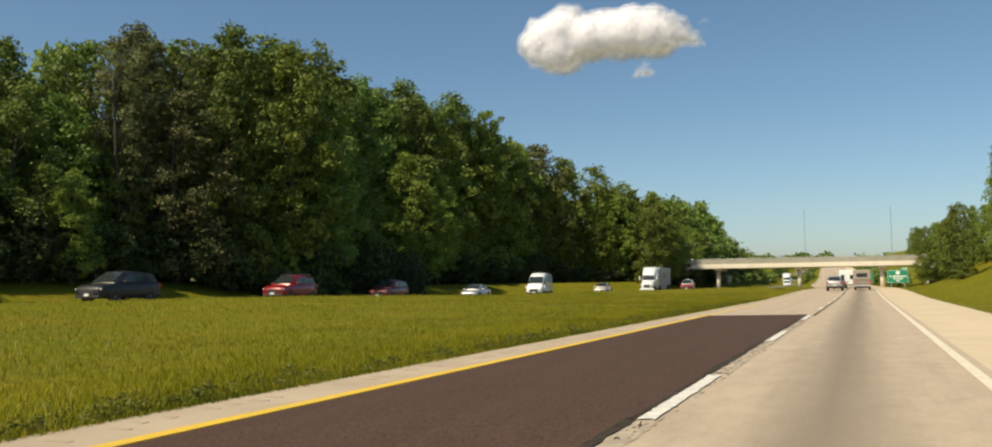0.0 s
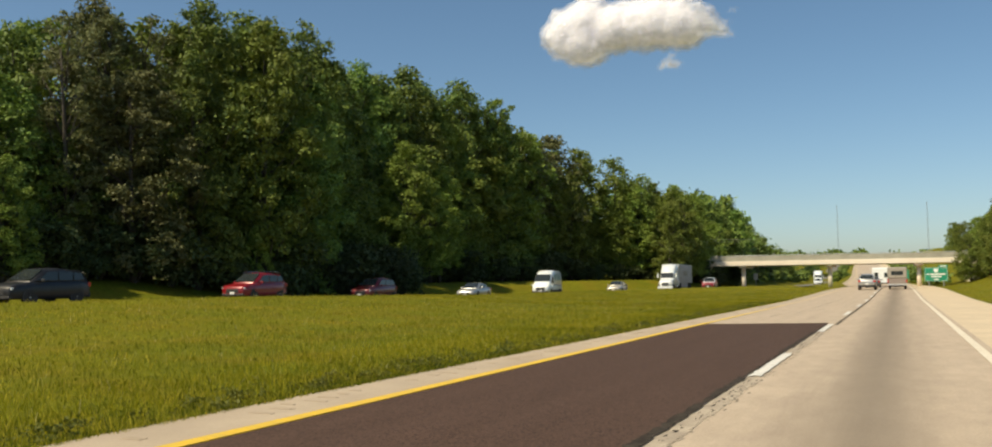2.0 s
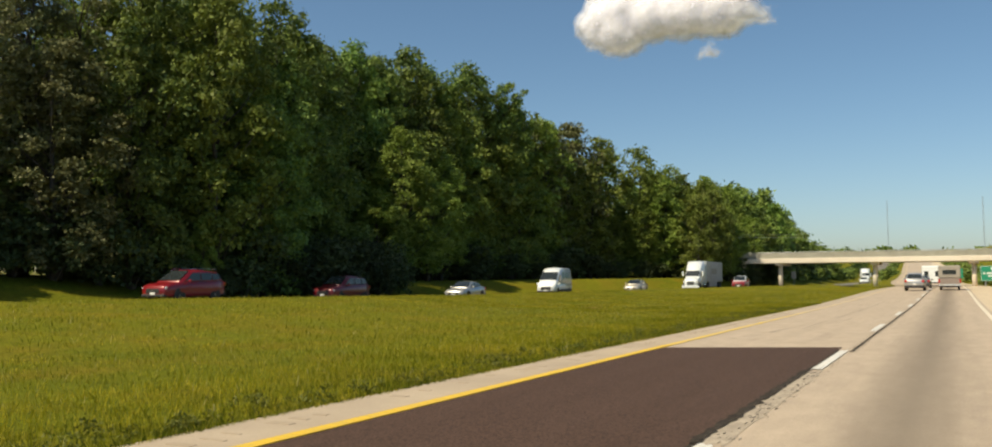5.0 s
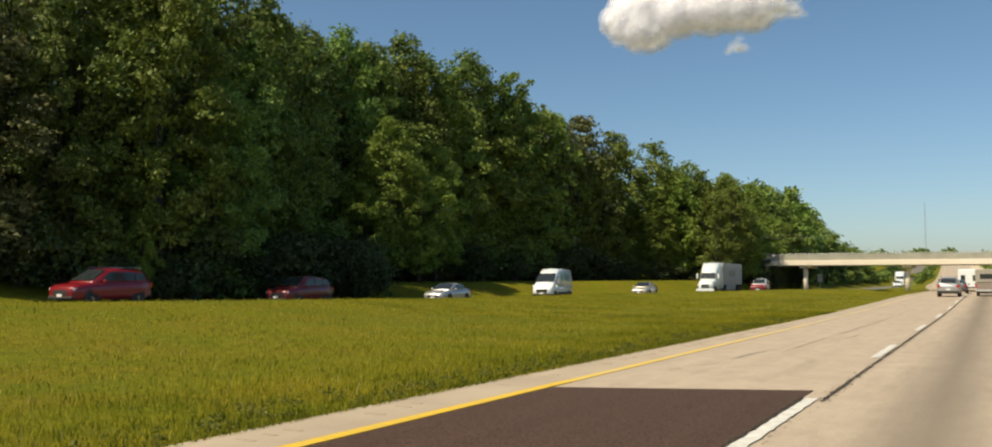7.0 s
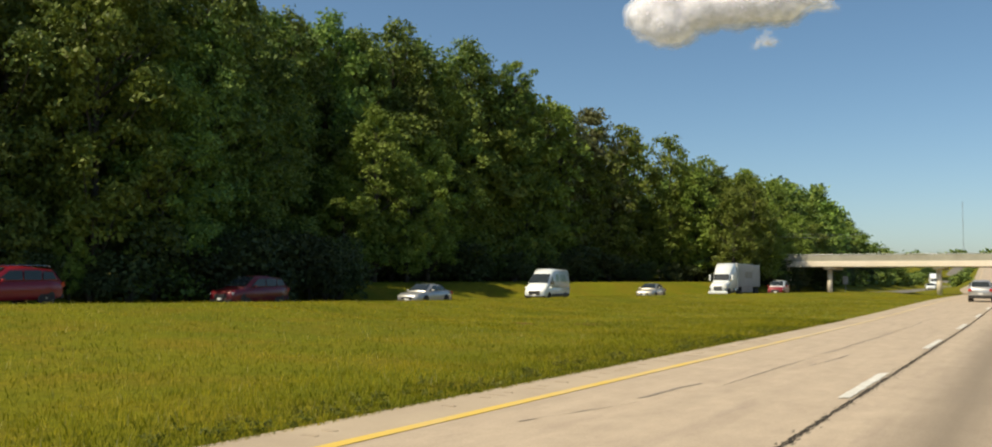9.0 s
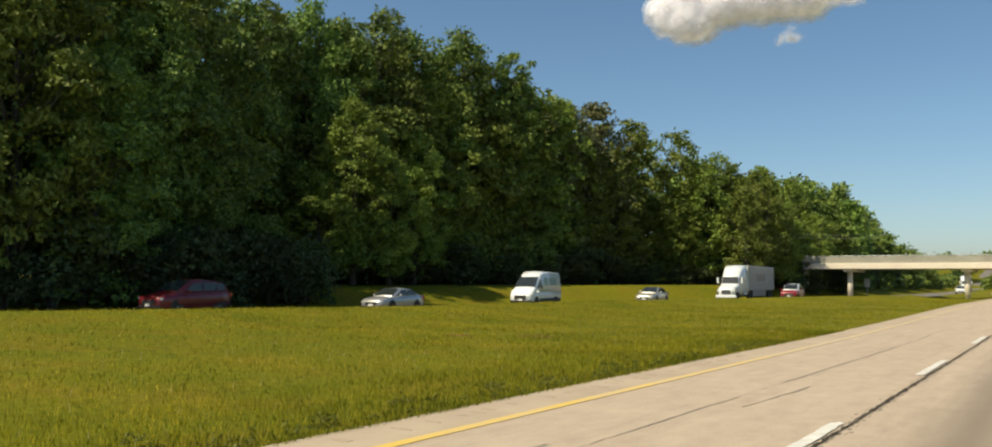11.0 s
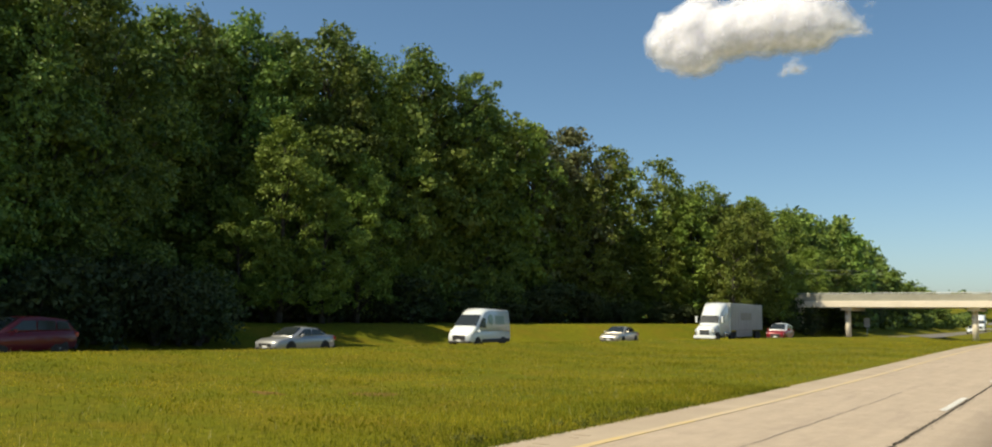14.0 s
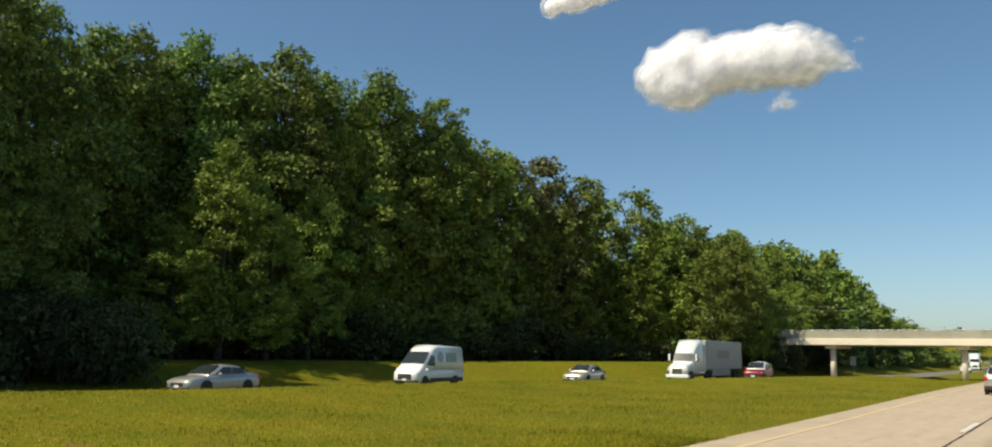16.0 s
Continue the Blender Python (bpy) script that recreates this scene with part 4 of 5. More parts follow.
shield = [(0.28 * sx, -0.034, z) for sx, z in ((-1, 2.85), (-1.1, 2.55), (-0.6, 2.33), (0, 2.26), (0.6, 2.33), (1.1, 2.55), (1, 2.85))]
part("shield", panel(bmesh.new(), shield[::-1], 0.012), M_SIGN_WHITE, sign, "white route shield")
for x in (-0.95, 0.95):
    part("post", box(bmesh.new(), x - 0.07, x + 0.07, 0.03, 0.17, gz - 0.4, 2.9), M_STEEL, sign)
exit_sign = thing("exit_sign", "small green sign at the roadside beyond the bridge", "road sign", pose(2.9 + bend(185), 185, road_z(185)))
part("board", box(bmesh.new(), -0.9, 0.9, -0.02, 0.02, 1.0, 2.6, 0.02), M_SIGN, exit_sign)
part("text_bar", box(bmesh.new(), -0.55, 0.55, -0.035, -0.022, 1.65, 1.95), M_SIGN_WHITE, exit_sign)
for x in (-0.5, 0.5):
    part("post", box(bmesh.new(), x - 0.05, x + 0.05, 0.02, 0.10, -0.2, 2.5), M_STEEL, exit_sign)
plate = thing("roadside_plate", "small grey sign plate seen from behind beside the pier", "road sign", pose(-21.6, 160, far_z(160)))
part("board", box(bmesh.new(), -0.35, 0.35, -0.02, 0.02, 1.3, 2.4, 0.02), M_STEEL, plate)
part("post", box(bmesh.new(), -0.04, 0.04, 0.02, 0.08, -0.2, 2.4), M_STEEL, plate)

# bridge rail, bearings and slope under the left end
for side_y in (BY + 0.42, BY + 8.58):
    part("rail", tube(bmesh.new(), [(-28.6, side_y, 5.46), (9.8, side_y, 5.46)], [0.05, 0.05], 8), M_STEEL, bridge, "steel hand rail")
    for k in range(18):
        px = -28.4 + k * 2.23
        part("rail_post", box(bmesh.new(), px - 0.04, px + 0.04, side_y - 0.04, side_y + 0.04, 5.30, 5.50), M_STEEL, bridge)
for px in (-23.0, -9.7, 3.0):
    part("pier_cap", box(bmesh.new(), px - 0.6, px + 0.6, BY + 0.5, BY + 8.2, 3.45, 3.818, 0.04), M_CONCRETE, bridge)
for x0, x1 in ((-30.4, -28.2), (9.4, 11.6)):
    part("abutment", box(bmesh.new(), x0, x1, BY + 0.1, BY + 8.9, -0.5, 4.5, 0.05), M_CONCRETE, bridge)


M_MAST = worn("pale_mast_paint", (0.26, 0.29, 0.33), (0.20, 0.23, 0.27), 0.7, 40, 3, relief=0)


def mast(x, y, h, base):
    top = thing("radio_mast", "thin grey lattice radio mast far off", "mast", pose(x, y, base))
    w = 0.5
    for a in range(3):
        c, s = math.cos(a * 2.094), math.sin(a * 2.094)
        part("leg", tube(bmesh.new(), [(w * c, w * s, 0), (w * 0.5 * c, w * 0.5 * s, h)], [0.08, 0.05], 5), M_MAST, top)
    bm = bmesh.new()
    n = int(h / 1.6)
    for k in range(n):
        f0, f1 = 1 - 0.5 * k / n, 1 - 0.5 * (k + 1) / n
        for a in range(3):
            p0 = Vector((w * f0 * math.cos(a * 2.094), w * f0 * math.sin(a * 2.094), h * k / n))
            p1 = Vector((w * f1 * math.cos((a + 1) * 2.094), w * f1 * math.sin((a + 1) * 2.094), h * (k + 1) / n))
            tube(bm, [p0, p1], [0.03, 0.03], 4)
    part("bracing", bm, M_MAST, top)
    return top


mast(-33.5, 600, 50, -2.0)
mast(16.2, 560, 43, 2.0)

wire = thing("power_line", "thin dark power cable slung across the wood's end", "cable")
for dz in (0.0, 0.4):
    pts = [(-46 + 27 * k / 16, 145 + 12 * k / 16, 9.6 - 1.9 * k / 16 + dz - 0.6 * math.sin(math.pi * k / 16)) for k in range(17)]
    part("cable", tube(bmesh.new(), pts, [0.013] * 17, 5), M_STEEL, wire)


# ---- far woods on the crest ----
def far_wood(name, label, spots, seed, leaf=0.8, each=120):
    lobes = [(x, y, z, r, r * 0.8) for x, y, z, r in spots]
    ob = new(name, foliage_mesh(name, lobes, each * len(lobes), leaf, seed, M_LEAF))
    return tagged(ob, label, "woods", kind="stuff")


rw = random.Random(9)
spots = []
for i in range(150):
    x = -95 + 210 * i / 150 + rw.uniform(-2, 2)
    y = 470 + rw.uniform(-25, 45)
    if -12.5 < x < -1.5:
        continue
    h = rw.uniform(1.6, 3.8) * (1.3 if -30 < x < -12 else 1.0)
    spots += [(x, y, road_z(y) + h * 0.4, h * 0.62), (x + rw.uniform(-2, 2), y, road_z(y) + h * 0.9, h * 0.45)]
far_wood("far_woods", "distant green treetops on the crest beyond the bridge", spots, 3)
spots = []
for i in range(70):  # scrub on both sides of the carriageways behind the bridge
    y = 175 + 4.2 * i + rw.uniform(-2, 2)
    for x in (bend(y) - 8.6 - 0.008 * (y - 175) + rw.uniform(-1.5, 0), bend(y) + 6.2 + rw.uniform(0, 3), far_x(y) - 8.5 + rw.uniform(-2, 0)):
        if far_x(y) + 3 < x < -5 and y < 262:
            continue
        h = rw.uniform(1.0, 2.2)
        spots.append((x, y, ground_z(x, y) + h * 0.4, h * 0.7))
far_wood("roadside_scrub", "green scrub beside the road beyond the bridge", spots, 4, 0.32, 300)


# ---- cloud ----
def cloud_mat(name, clear):
    mat, n, l, b = shade(name, 1.0, 0, 0.0)
    b.inputs["Base Color"].default_value = (0.96, 0.96, 0.98, 1) if clear else (0.77, 0.755, 0.82, 1)
    if not clear:  # light spreads deep inside the vapour
        b.inputs["Subsurface Weight"].default_value, b.inputs["Subsurface Scale"].default_value = 1.0, 10.5
        b.inputs["Subsurface Radius"].default_value = (1, 1, 1)
    tr, tp = n.new("ShaderNodeBsdfTranslucent"), n.new("ShaderNodeBsdfTransparent")
    tr.inputs["Color"].default_value = (0.96, 0.96, 0.98, 1)
    m1, m2 = n.new("ShaderNodeMixShader"), n.new("ShaderNodeMixShader")
    m1.inputs[0].default_value = 0.6 if clear else 0.0
    wisps = noise_tex(n, l, 0.22, 6, 0.65)
    l.new(ramp(n, l, wisps, [(0.30, (clear,) * 3), (0.75, (min(1.0, clear + 0.35 * (clear > 0)),) * 3)]), m2.inputs[0])
    l.new(b.outputs[0], m1.inputs[1])
    l.new(tr.outputs[0], m1.inputs[2])
    l.new(m1.outputs[0], m2.inputs[1])
    l.new(tp.outputs[0], m2.inputs[2])
    l.new(m2.outputs[0], n["Material Output"].inputs["Surface"])
    return mat


cloud_tex = bpy.data.textures.new("puffs", "CLOUDS")
cloud_tex.noise_scale, cloud_tex.noise_depth = 6.5, 2
wisp_tex = bpy.data.textures.new("ragged", "CLOUDS")
wisp_tex.noise_scale, wisp_tex.noise_depth = 2.6, 5


def cloud_shell(name, lobes, grow, mat, parent, amount, voxel):
    bm = bmesh.new()
    for x, z, r, d in lobes:
        bmesh.ops.create_icosphere(bm, subdivisions=3, radius=1, matrix=Matrix.Translation((x, d, z)) @ Matrix.Diagonal((r + grow, (r + grow) * 0.9, (r + grow) * 0.95, 1)))
    ob = part(name, bm, mat, parent, soft=True)
    re = ob.modifiers.new("join", "REMESH")
    re.mode, re.voxel_size, re.use_smooth_shade = "VOXEL", voxel, True
    dp = ob.modifiers.new("puff", "DISPLACE")
    dp.texture, dp.strength, dp.mid_level, dp.texture_coords = cloud_tex if name == "core" else wisp_tex, amount, 0.5, "LOCAL"
    if name == "core":
        sm = ob.modifiers.new("soften", "SMOOTH")
        sm.factor, sm.iterations = 0.5, 48
    return ob


cloud = thing("cloud", "small white fair-weather cloud with a grey underside", "cloud", pose(-86, 312, 92))
rc = random.Random(21)
# x, z, radius, depth of each puff
base = [(-26.5, 0.8, 5.2, 0), (-20.5, 2.2, 7.8, 0), (-14, 4.2, 8.6, 0), (-16, -2.4, 8.6, 1), (-12.6, -5.2, 5.8, 0), (-18.6, -5, 5.6, 1), (-4.5, 1, 8.6, 0), (4, 1.2, 8.8, 1), (11.5, 1.2, 9.0, 0),
        (18.5, -0.8, 8.0, 0), (22, -3.2, 5.6, 1), (20, 1.0, 6.0, 0), (26.5, -0.6, 4.4, 1), (24, -1.2, 5.8, 0), (29.4, -2.2, 3.4, 0), (-24, -3.2, 4.6, 0), (7, -1.8, 6.4, 1), (-3.5, -1.9, 6.3, 0), (14, -2.0, 6.3, 1), (31.5, -3.0, 2.4, 0), (33.8, -4.4, 1.5, 0)]
puffs = list(base)
for x, z, r, d in base[:14]:  # small heads over the upper side
    for _ in range(2):
        a = rc.uniform(0.15, 2.9)
        q = rc.uniform(2.0, 3.6)
        puffs.append((x + math.cos(a) * (r - q * 0.55), z + math.sin(a) * (r - q * 0.55), q, d + rc.uniform(-4, 1)))
cloud_shell("core", puffs, -0.7, cloud_mat("cloud_core", 0.0), cloud, 2.1, 0.6)


cloud_shell("veil", puffs, 0.45, cloud_mat("inner_veil", 0.5), cloud, 1.4, 0.8)
cloud_shell("veil", puffs, 1.0, cloud_mat("middle_veil", 0.68), cloud, 2.2, 0.8)
cloud_shell("veil", puffs, 1.6, cloud_mat("outer_veil", 0.80), cloud, 3.0, 0.8)


def cloud_wisp(lobes, count, size, clear, seed):
    """A torn shred of vapour, made of small thin flakes."""
    ob = new("wisp", foliage_mesh("wisp", [(x, d, z, r, r * 0.8) for x, z, r, d in lobes], count, size, seed, cloud_mat("wisp_vapour", clear), 2.0))
    ob.parent = cloud
    return tagged(ob, kind="stuff")


cloud_wisp([(16.2, -15.8, 2.1, -6), (18.8, -15.9, 1.7, -6), (14.2, -16.4, 1.2, -6), (17.6, -13.0, 1.0, -6)], 1300, 0.30, 0.74, 3)
cloud_wisp([(35.0, -5.0, 1.5, 0), (36.8, -6.4, 1.1, 0), (36.5, -1.5, 0.9, 0), (38, 2.0, 0.7, 0)], 300, 0.36, 0.8, 4)
cloud2 = thing("cloud", "high white cloud, its ragged base above the wood", "cloud", pose(-135, 312, 123.5))
puffs2 = [(-16, 2, 5, 0), (-8, 3, 6, 0), (0, 3.5, 6, 0), (8, 4, 5.5, 0), (15, 6, 4, 0), (-4, 0, 3.5, 0), (4, 0.5, 3, 0)]
cloud_shell("core", puffs2, -1.0, cloud_mat("cloud_core", 0.0), cloud2, 1.2, 1.0)
cloud_shell("veil", puffs2, -0.4, cloud_mat("thin_veil", 0.6), cloud2, 1.6, 1.0)


# ---- grass ----
def blade_mat(name, a, b_, c):
    mat, n, l, b = shade(name, 0.85, 0, 0.06)
    geo = n.new("ShaderNodeNewGeometry")
    r = ramp(n, l, geo.outputs["Random Per Island"], [(0.0, a), (0.6, b_), (1.0, c)])
    big = noise_tex(n, l, 0.25, 4)
    r = mix(n, l, 1.0, r, ramp(n, l, big, [(0.36, (0.68, 0.76, 0.64)), (0.64, (1.32, 1.24, 1.2))]), "MULTIPLY")
    l.new(r, b.inputs["Base Color"])
    tr = n.new("ShaderNodeBsdfTranslucent")
    l.new(r, tr.inputs["Color"])
    ms = n.new("ShaderNodeMixShader")
    ms.inputs[0].default_value = 0.6
    l.new(b.outputs[0], ms.inputs[1])
    l.new(tr.outputs[0], ms.inputs[2])
    l.new(ms.outputs[0], n["Material Output"].inputs["Surface"])
    return mat


M_BLADE = blade_mat("grass_blade", (0.125, 0.145, 0.011), (0.28, 0.272, 0.020), (0.54, 0.455, 0.075))
# dry grass tone, also standing for the stronger light on far grass
M_BLADE_DRY_LIT = blade_mat("dry_lit_grass_blade", (0.22, 0.215, 0.014), (0.36, 0.335, 0.022), (0.54, 0.46, 0.07))
M_TUFT = blade_mat("verge_tuft", (0.05, 0.075, 0.010), (0.12, 0.145, 0.016), (0.30, 0.28, 0.05))
M_WEED = leafy("weed_leaf", (0.09, 0.125, 0.016), (0.18, 0.205, 0.028), (0.24, 0.22, 0.045))
zgrid = {}


def quick_z(x, y):
    """Ground height on a half-metre grid, between its corners."""
    i, j = math.floor(x * 2), math.floor(y * 2)
    c = []
    for a in (i, i + 1):
        for b in (j, j + 1):
            if (a, b) not in zgrid:
                zgrid[a, b] = ground_z(a / 2, b / 2)
            c.append(zgrid[a, b])
    u, v = x * 2 - i, y * 2 - j
    return (c[0] * (1 - v) + c[1] * v) * (1 - u) + (c[2] * (1 - v) + c[3] * v) * u


def grass(name, label, count, x0, x1, y0, y1, tall, wide, seed, dens=1.0, skip_roads=True, mat=None, thin=1.0):
    """Grass blades: bent tapering slips, denser near the low y end when dens is over one."""
    rng = np.random.default_rng(seed)
    x = x1 + (x0 - x1) * rng.random(count) ** thin
    y = y0 + (y1 - y0) * rng.random(count) ** dens
    keep = np.array([xx > far_x(yy) + 2.7 for xx, yy in zip(x, y)]) if skip_roads else np.ones(count, bool)
    x, y = x[keep], y[keep]
    n = len(x)
    z = np.array([quick_z(a, b) for a, b in zip(x, y)]) - 0.02
    clump = 0.65 + 0.7 * np.array([noise.noise((a * 0.7, b * 0.7, seed)) * 0.5 + 0.5 for a, b in zip(x, y)])
    h = tall * (0.5 + rng.random(n)) * clump
    a = rng.random(n) * 6.283
    w = wide * (0.6 + 0.8 * rng.random(n))
    dx, dy = np.cos(a), np.sin(a)
    b = rng.random(n) * 6.283
    lean = h * (0.15 + 0.5 * rng.random(n))
    base = np.stack([x, y, z], 1)
    side = np.stack([dx * w / 2, dy * w / 2, 0 * x], 1)
    mid = base + np.stack([np.cos(b) * lean * 0.35, np.sin(b) * lean * 0.35, h * 0.6], 1)
    tip = base + np.stack([np.cos(b) * lean, np.sin(b) * lean, h], 1)
    v = np.stack([base - side, base + side, mid + side * 0.8, mid - side * 0.8, tip], 1).reshape(-1, 3)
    i = np.arange(n)[:, None] * 5
    f = np.concatenate([i + np.array([0, 1, 2]), i + np.array([0, 2, 3]), i + np.array([3, 2, 4])], 1).reshape(-1, 3)
    me = bpy.data.meshes.new(name)
    me.vertices.add(len(v))
    me.vertices.foreach_set("co", v.ravel())
    me.loops.add(len(f) * 3)
    me.loops.foreach_set("vertex_index", f.ravel().astype(np.int32))
    me.polygons.add(len(f))
    me.polygons.foreach_set("loop_start", np.arange(0, len(f) * 3, 3, dtype=np.int32))
    me.materials.append(mat or M_BLADE)
    me.update(calc_edges=True)
    return tagged(new(name, me), label, "grass", kind="stuff")


grass("verge_grass", "long yellow-green grass along the road shoulder", 58000, -16.0, -6.95, 2, 75, 0.11, 0.010, 1, 1.3, thin=1.9)
grass("median_grass", "uncut yellow-green grass on the wide median", 84000, -34, -8.5, 2, 105, 0.10, 0.017, 2, 1.5)
# far grass: its sunlit brightness is put into the paler blade colour
grass("median_grass", "uncut yellow-green grass on the far part of the median", 58000, -34, -7.4, 58, 152, 0.060, 0.034, 5, 1.2, mat=M_BLADE_DRY_LIT)
grass("cutting_grass", "uncut yellow-green grass on the slope of the cutting", 15000, 24, 5.0, 55, 150, 0.07, 0.035, 9, 1.0, False, M_BLADE_DRY_LIT)
grass("verge_tufts", "coarse dark green grass tufts along the shoulder's edge", 34000, -9.2, -7.0, 2, 75, 0.10, 0.012, 11, 1.4, mat=M_TUFT, thin=3.2)
grass("verge_grass", "pale dry grass behind the shoulder's dark edge tufts", 26000, -11.0, -7.5, 2, 75, 0.125, 0.011, 13, 1.4, mat=M_BLADE_DRY_LIT)
M_STRAW = blade_mat("straw_stalk", (0.40, 0.38, 0.10), (0.55, 0.50, 0.20), (0.66, 0.60, 0.34))
grass("straw", "sparse pale seed stalks in the median grass", 8000, -34, -7.6, 2, 120, 0.15, 0.010, 7, 1.3, mat=M_STRAW)
rv = random.Random(4)
weeds = []
for i in range(520):
    y = 5 + 60 * rv.random() ** 1.4
    x = -7.25 - abs(rv.gauss(0, 0.5))
    r = rv.uniform(0.035, 0.13)
    weeds.append((x, y, quick_z(x, y) + r * 0.5, r * 1.4, r))
tagged(new("verge_weeds", foliage_mesh("verge_weeds", weeds, 18000, 0.018, 8, M_WEED)), "low dark green weeds at the shoulder's edge", "weeds", kind="stuff")


def bare_patch(x, y, w, d, seed):
    """A scrape of bare brown earth in the grass, with an uneven rim and a raised lip."""
    r = random.Random(seed)
    verts, faces = [(x, y, quick_z(x, y) + 0.012)], []
    n = 28
    for ring in (0.55, 1.0):
        for k in range(n):
            a = k * 2 * math.pi / n
            f = ring * (0.7 + 0.5 * noise.noise((math.cos(a) * 1.5 + seed, math.sin(a) * 1.5, 0)) + r.uniform(-0.08, 0.08))
            px, py = x + math.cos(a) * w * f, y + math.sin(a) * d * f
            verts.append((px, py, quick_z(px, py) + (0.03 if ring < 1 else -0.01)))
    for k in range(n):
        q = (k + 1) % n
        faces += [(0, 1 + k, 1 + q), (1 + k, 1 + n + k, 1 + n + q, 1 + q)]
    return tagged(mesh_ob("bare_earth", verts, faces, M_EARTH), "small scrape of bare brown earth in the median grass", "bare earth", kind="structure")


M_EARTH = worn("bare_earth", (0.21, 0.13, 0.035), (0.11, 0.08, 0.02), 0.95, 30, 2.5, relief=0.8, depth=0.03, spec=0.1)
bare_patch(-15.6, 64.6, 1.5, 0.8, 3)
bare_patch(-17.4, 62.4, 0.7, 0.4, 5)

# ---- road wear ----
def crack(name, label, pts, wide, seed, mat=None):
    """An irregular sealed crack through points on the carriageway."""
    r = random.Random(seed)
    line = []
    for (xa, ya), (xb, yb) in zip(pts, pts[1:]):
        n = max(2, int(math.hypot(xb - xa, yb - ya) / 0.12))
        line += [(xa + (xb - xa) * k / n, ya + (yb - ya) * k / n) for k in range(n)]
    line.append(pts[-1])
    verts, faces = [], []
    w, o = wide * 0.7, 0.0
    for k, (x, y) in enumerate(line):
        w = min(1.3 * wide, max(0.12 * wide, w + r.uniform(-0.35, 0.35) * wide))
        o = 0.93 * o + r.uniform(-0.3, 0.3) * wide
        verts += [(x + o - w / 2, y, road_z(y) + 0.006), (x + o + w / 2, y, road_z(y) + 0.006)]
        if k:
            faces.append((2 * k - 2, 2 * k - 1, 2 * k + 1, 2 * k))
    return tagged(mesh_ob(name, verts, faces, mat or M_TAR), label, "road crack", kind="structure")


M_SCUFF = worn("dark_scuff", (0.17, 0.15, 0.125), (0.30, 0.26, 0.21), 0.85, 40, 4.0)


def crumbs(name, label, spans, count, mat, seed, lift=0.009):
    """Loose crumbs and chips scattered in bands along the road: (x, spread, y0, y1)."""
    r = random.Random(seed)
    verts, faces = [], []
    for x, spread, y0, y1 in spans:
        for _ in range(count):
            y = r.uniform(y0, y1)
            cx = x + r.gauss(0, spread)
            ln, w, z = r.uniform(0.02, 0.11), r.uniform(0.008, 0.03), road_z(y)
            k = len(verts)
            for j in range(6):
                a = j * math.pi / 3 + r.uniform(-0.3, 0.3)
                verts.append((cx + math.cos(a) * w, y + math.sin(a) * ln, z + 0.002))
            verts.append((cx, y, z + lift))
            faces += [(k + j, k + (j + 1) % 6, k + 6) for j in range(6)]
    return tagged(mesh_ob(name, verts, faces, mat), label, "road crack", kind="structure")


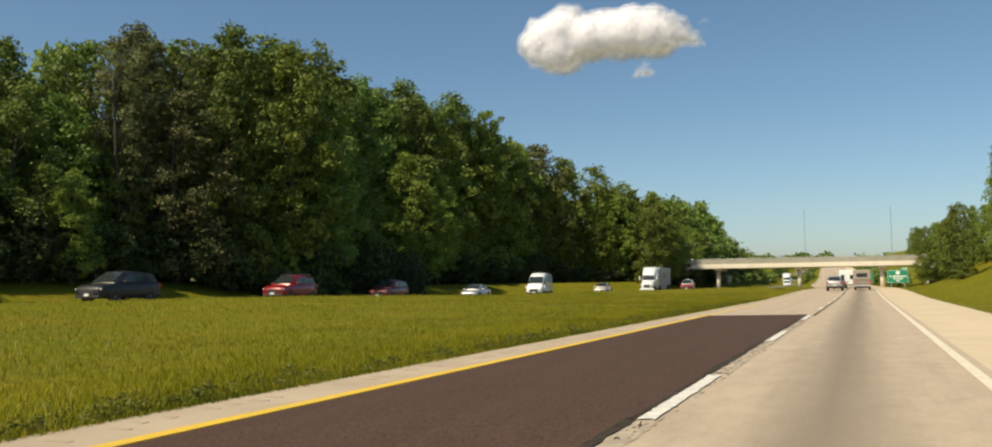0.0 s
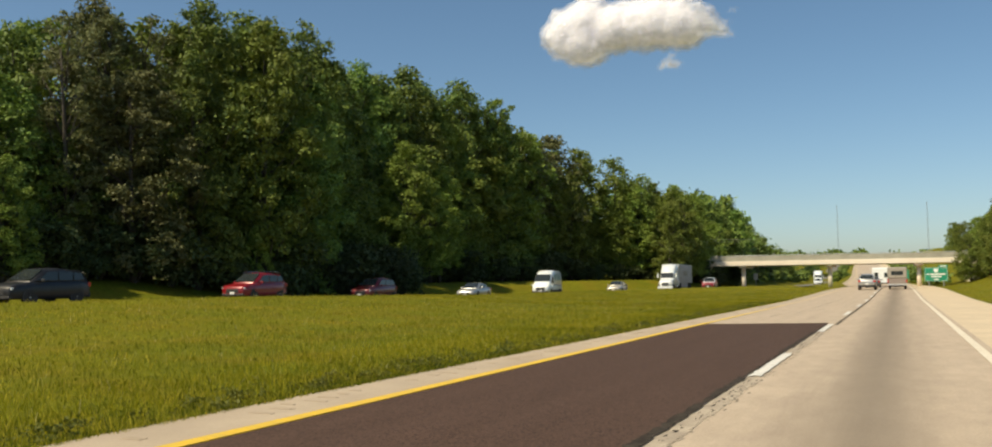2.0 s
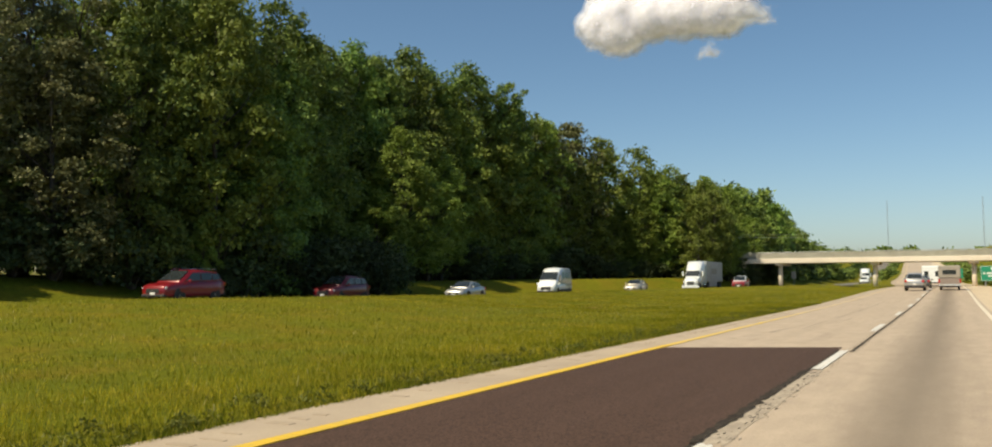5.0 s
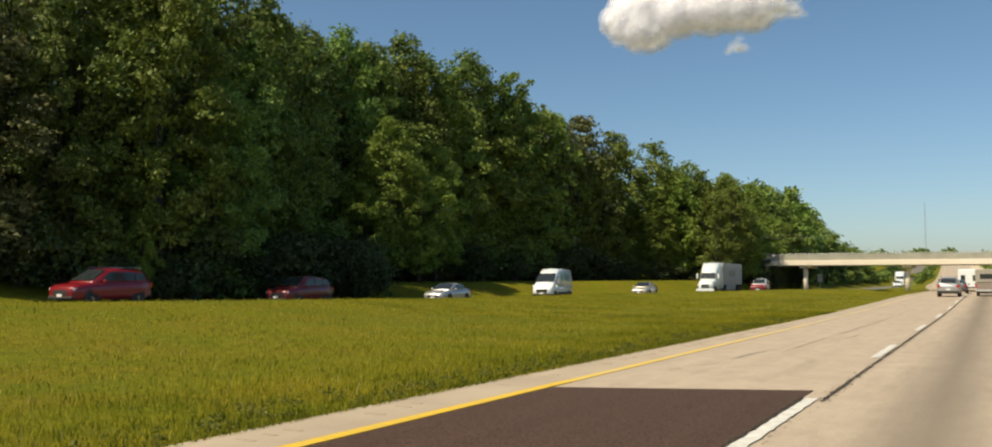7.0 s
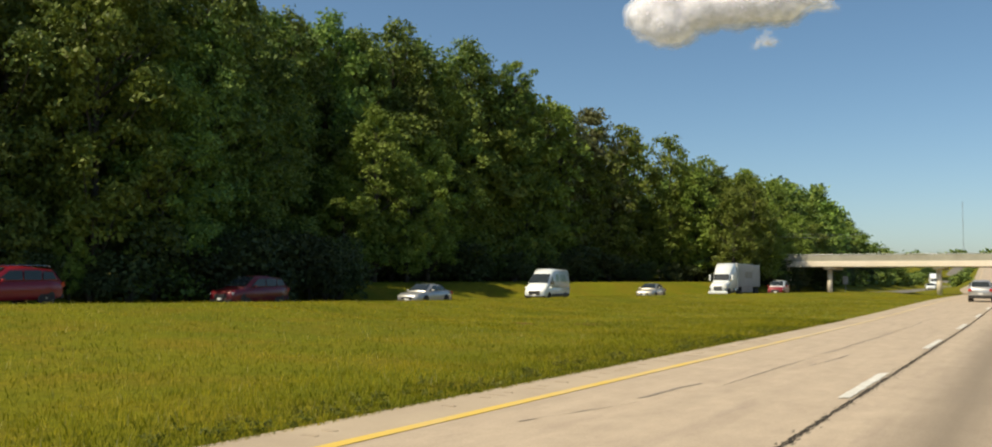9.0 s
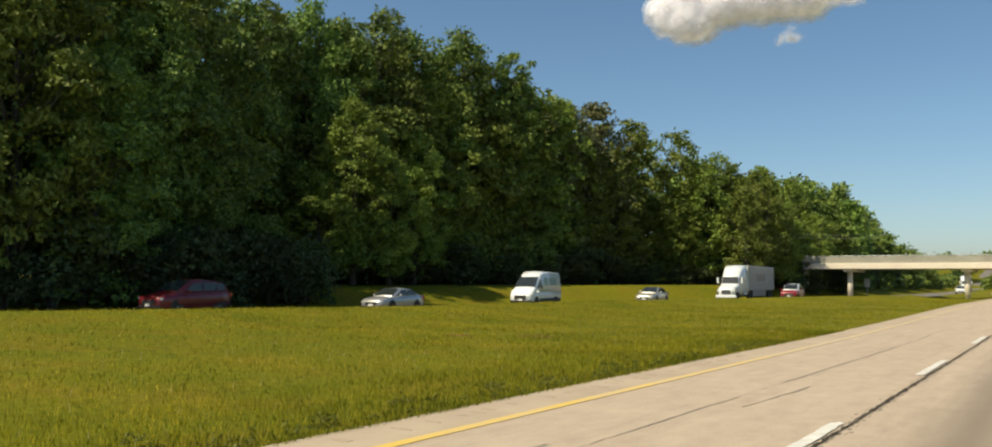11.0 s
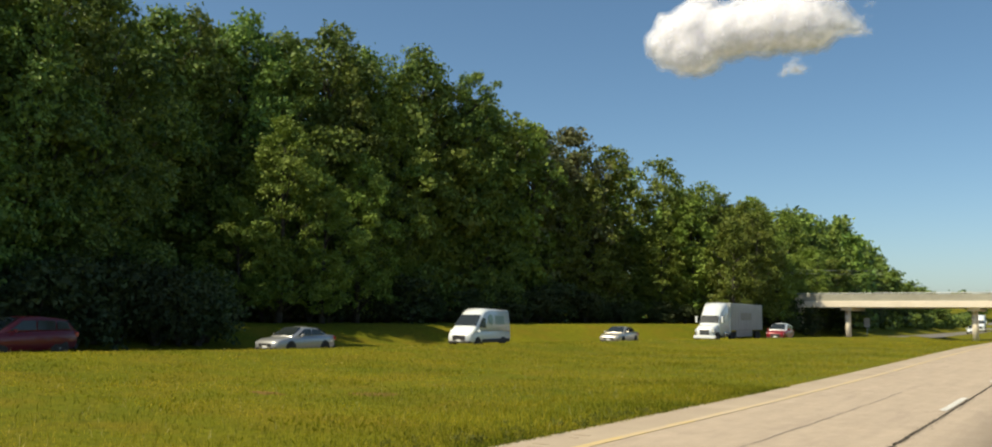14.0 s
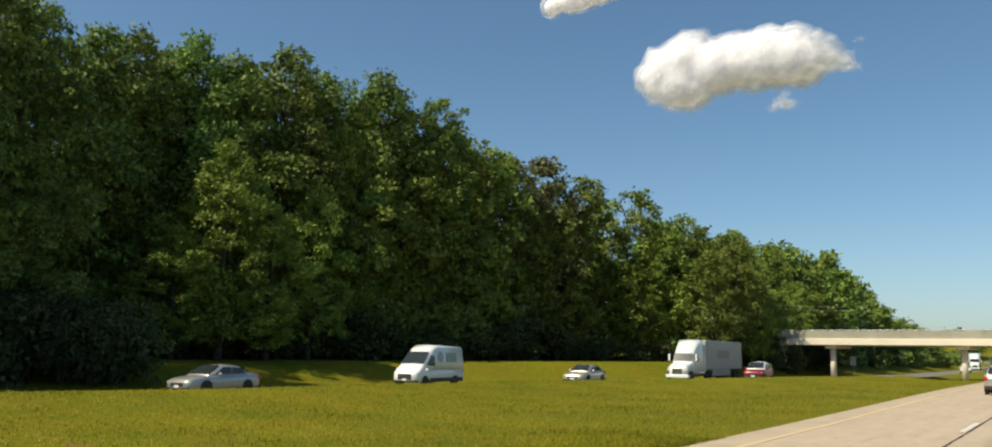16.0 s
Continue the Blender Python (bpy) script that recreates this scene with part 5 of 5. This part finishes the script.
M_CRUMB = worn("crumbled_joint", (0.36, 0.31, 0.24), (0.17, 0.145, 0.115), 0.95, 60, 7.0, spec=0.1)
SEAL = "black crumbling sealant along the lane joint"
tagged(ragged("joint_seal", LINE_X + 0.125, LINE_X + 0.195, PATCH_END - 0.4, 160, M_TAR, 0.006, 1, 0.014), SEAL, "road crack", kind="structure")
crumbs("joint_crumbs", "dark crumbs beside the lane joint", [(LINE_X + 0.17, 0.05, PATCH_END - 0.4, 75)], 800, M_CRUMB, 12)
gaps = [(25.3 + 12.19 * i, 25.3 + 12.19 * (i + 1) - 4.4) for i in range(-3, 1)]
for i, (ya, yb) in enumerate(gaps):
    tagged(ragged("patch_edge", -2.10, -1.985, ya + 0.1, yb - 0.1, M_TAR, 0.0145, 60 + i, 0.018, 0.2), "thick black tar along the asphalt repair's edge", "road crack", kind="structure")
    tagged(ragged("broken_joint", -1.99, -1.76, ya + 0.2, yb - 0.2, worn("broken_concrete", (0.47, 0.395, 0.30), (0.29, 0.24, 0.185), 0.9, 60, 3.0), 0.004, 80 + i, 0.018, 0.3), "broken grey concrete along the lane joint", "road crack", kind="structure")
    tagged(ragged("patch_edge", -2.06, -2.005, yb - 0.1, yb + 4.5, M_TAR, 0.0145, 70 + i, 0.012, 0.1), "thin black tar along the asphalt repair's edge", "road crack", kind="structure")
crumbs("joint_crumbs", "black crumbs in the broken lane joint", [(-1.87, 0.05, ya + 0.5, yb - 0.3) for ya, yb in gaps], 55, M_TAR, 13)
crumbs("joint_crumbs", "grey crumbs along the lane joint", [(-1.80, 0.05, -8, PATCH_END)], 350, M_CRUMB, 14)
crack("crack", "long thin dark crack in the passing lane", [(-4.0, 46), (-3.9, 54), (-3.75, 62), (-3.7, 75)], 0.03, 4, M_SCUFF)
crack("crack", "short dark crack in the passing lane", [(-4.6, 43.5), (-4.45, 46.0)], 0.06, 5, M_SCUFF)
crack("crack", "short dark crack in the passing lane", [(-3.5, 50.5), (-3.3, 54.0)], 0.05, 6, M_SCUFF)
crack("crack", "dark crack scuffed into the passing lane", [(-5.0, 40.5), (-4.4, 43)], 0.05, 7, M_SCUFF)
for i in range(12):
    y = 39.8 + 6.1 * i
    o = crack("slab_joint", "narrow dark slab joint across the lanes", [(LINE_X, y), (4.7, y)], 0.02, 20 + i, M_SCUFF)
    for v in o.data.vertices:
        v.co.y = y + (0.007 if v.index % 2 else -0.007)
M_GROOVE = worn("worn_groove", (0.41, 0.33, 0.24), (0.35, 0.28, 0.20), 0.95, 60, 5)
bm = bmesh.new()
for i in range(160):
    y = 3 + 0.36 * i
    if rv.random() < 0.45:
        continue
    x0 = -6.78 + 0.14 * rv.random()
    box(bm, x0, x0 + 0.12 + 0.22 * rv.random(), y, y + 0.05 + 0.08 * rv.random(), -0.02, 0.001)
grooves = part("rumble_strip", bm, M_GROOVE, None)
tagged(grooves, "worn rumble-strip grooves in the concrete shoulder", "rumble strip", kind="structure")
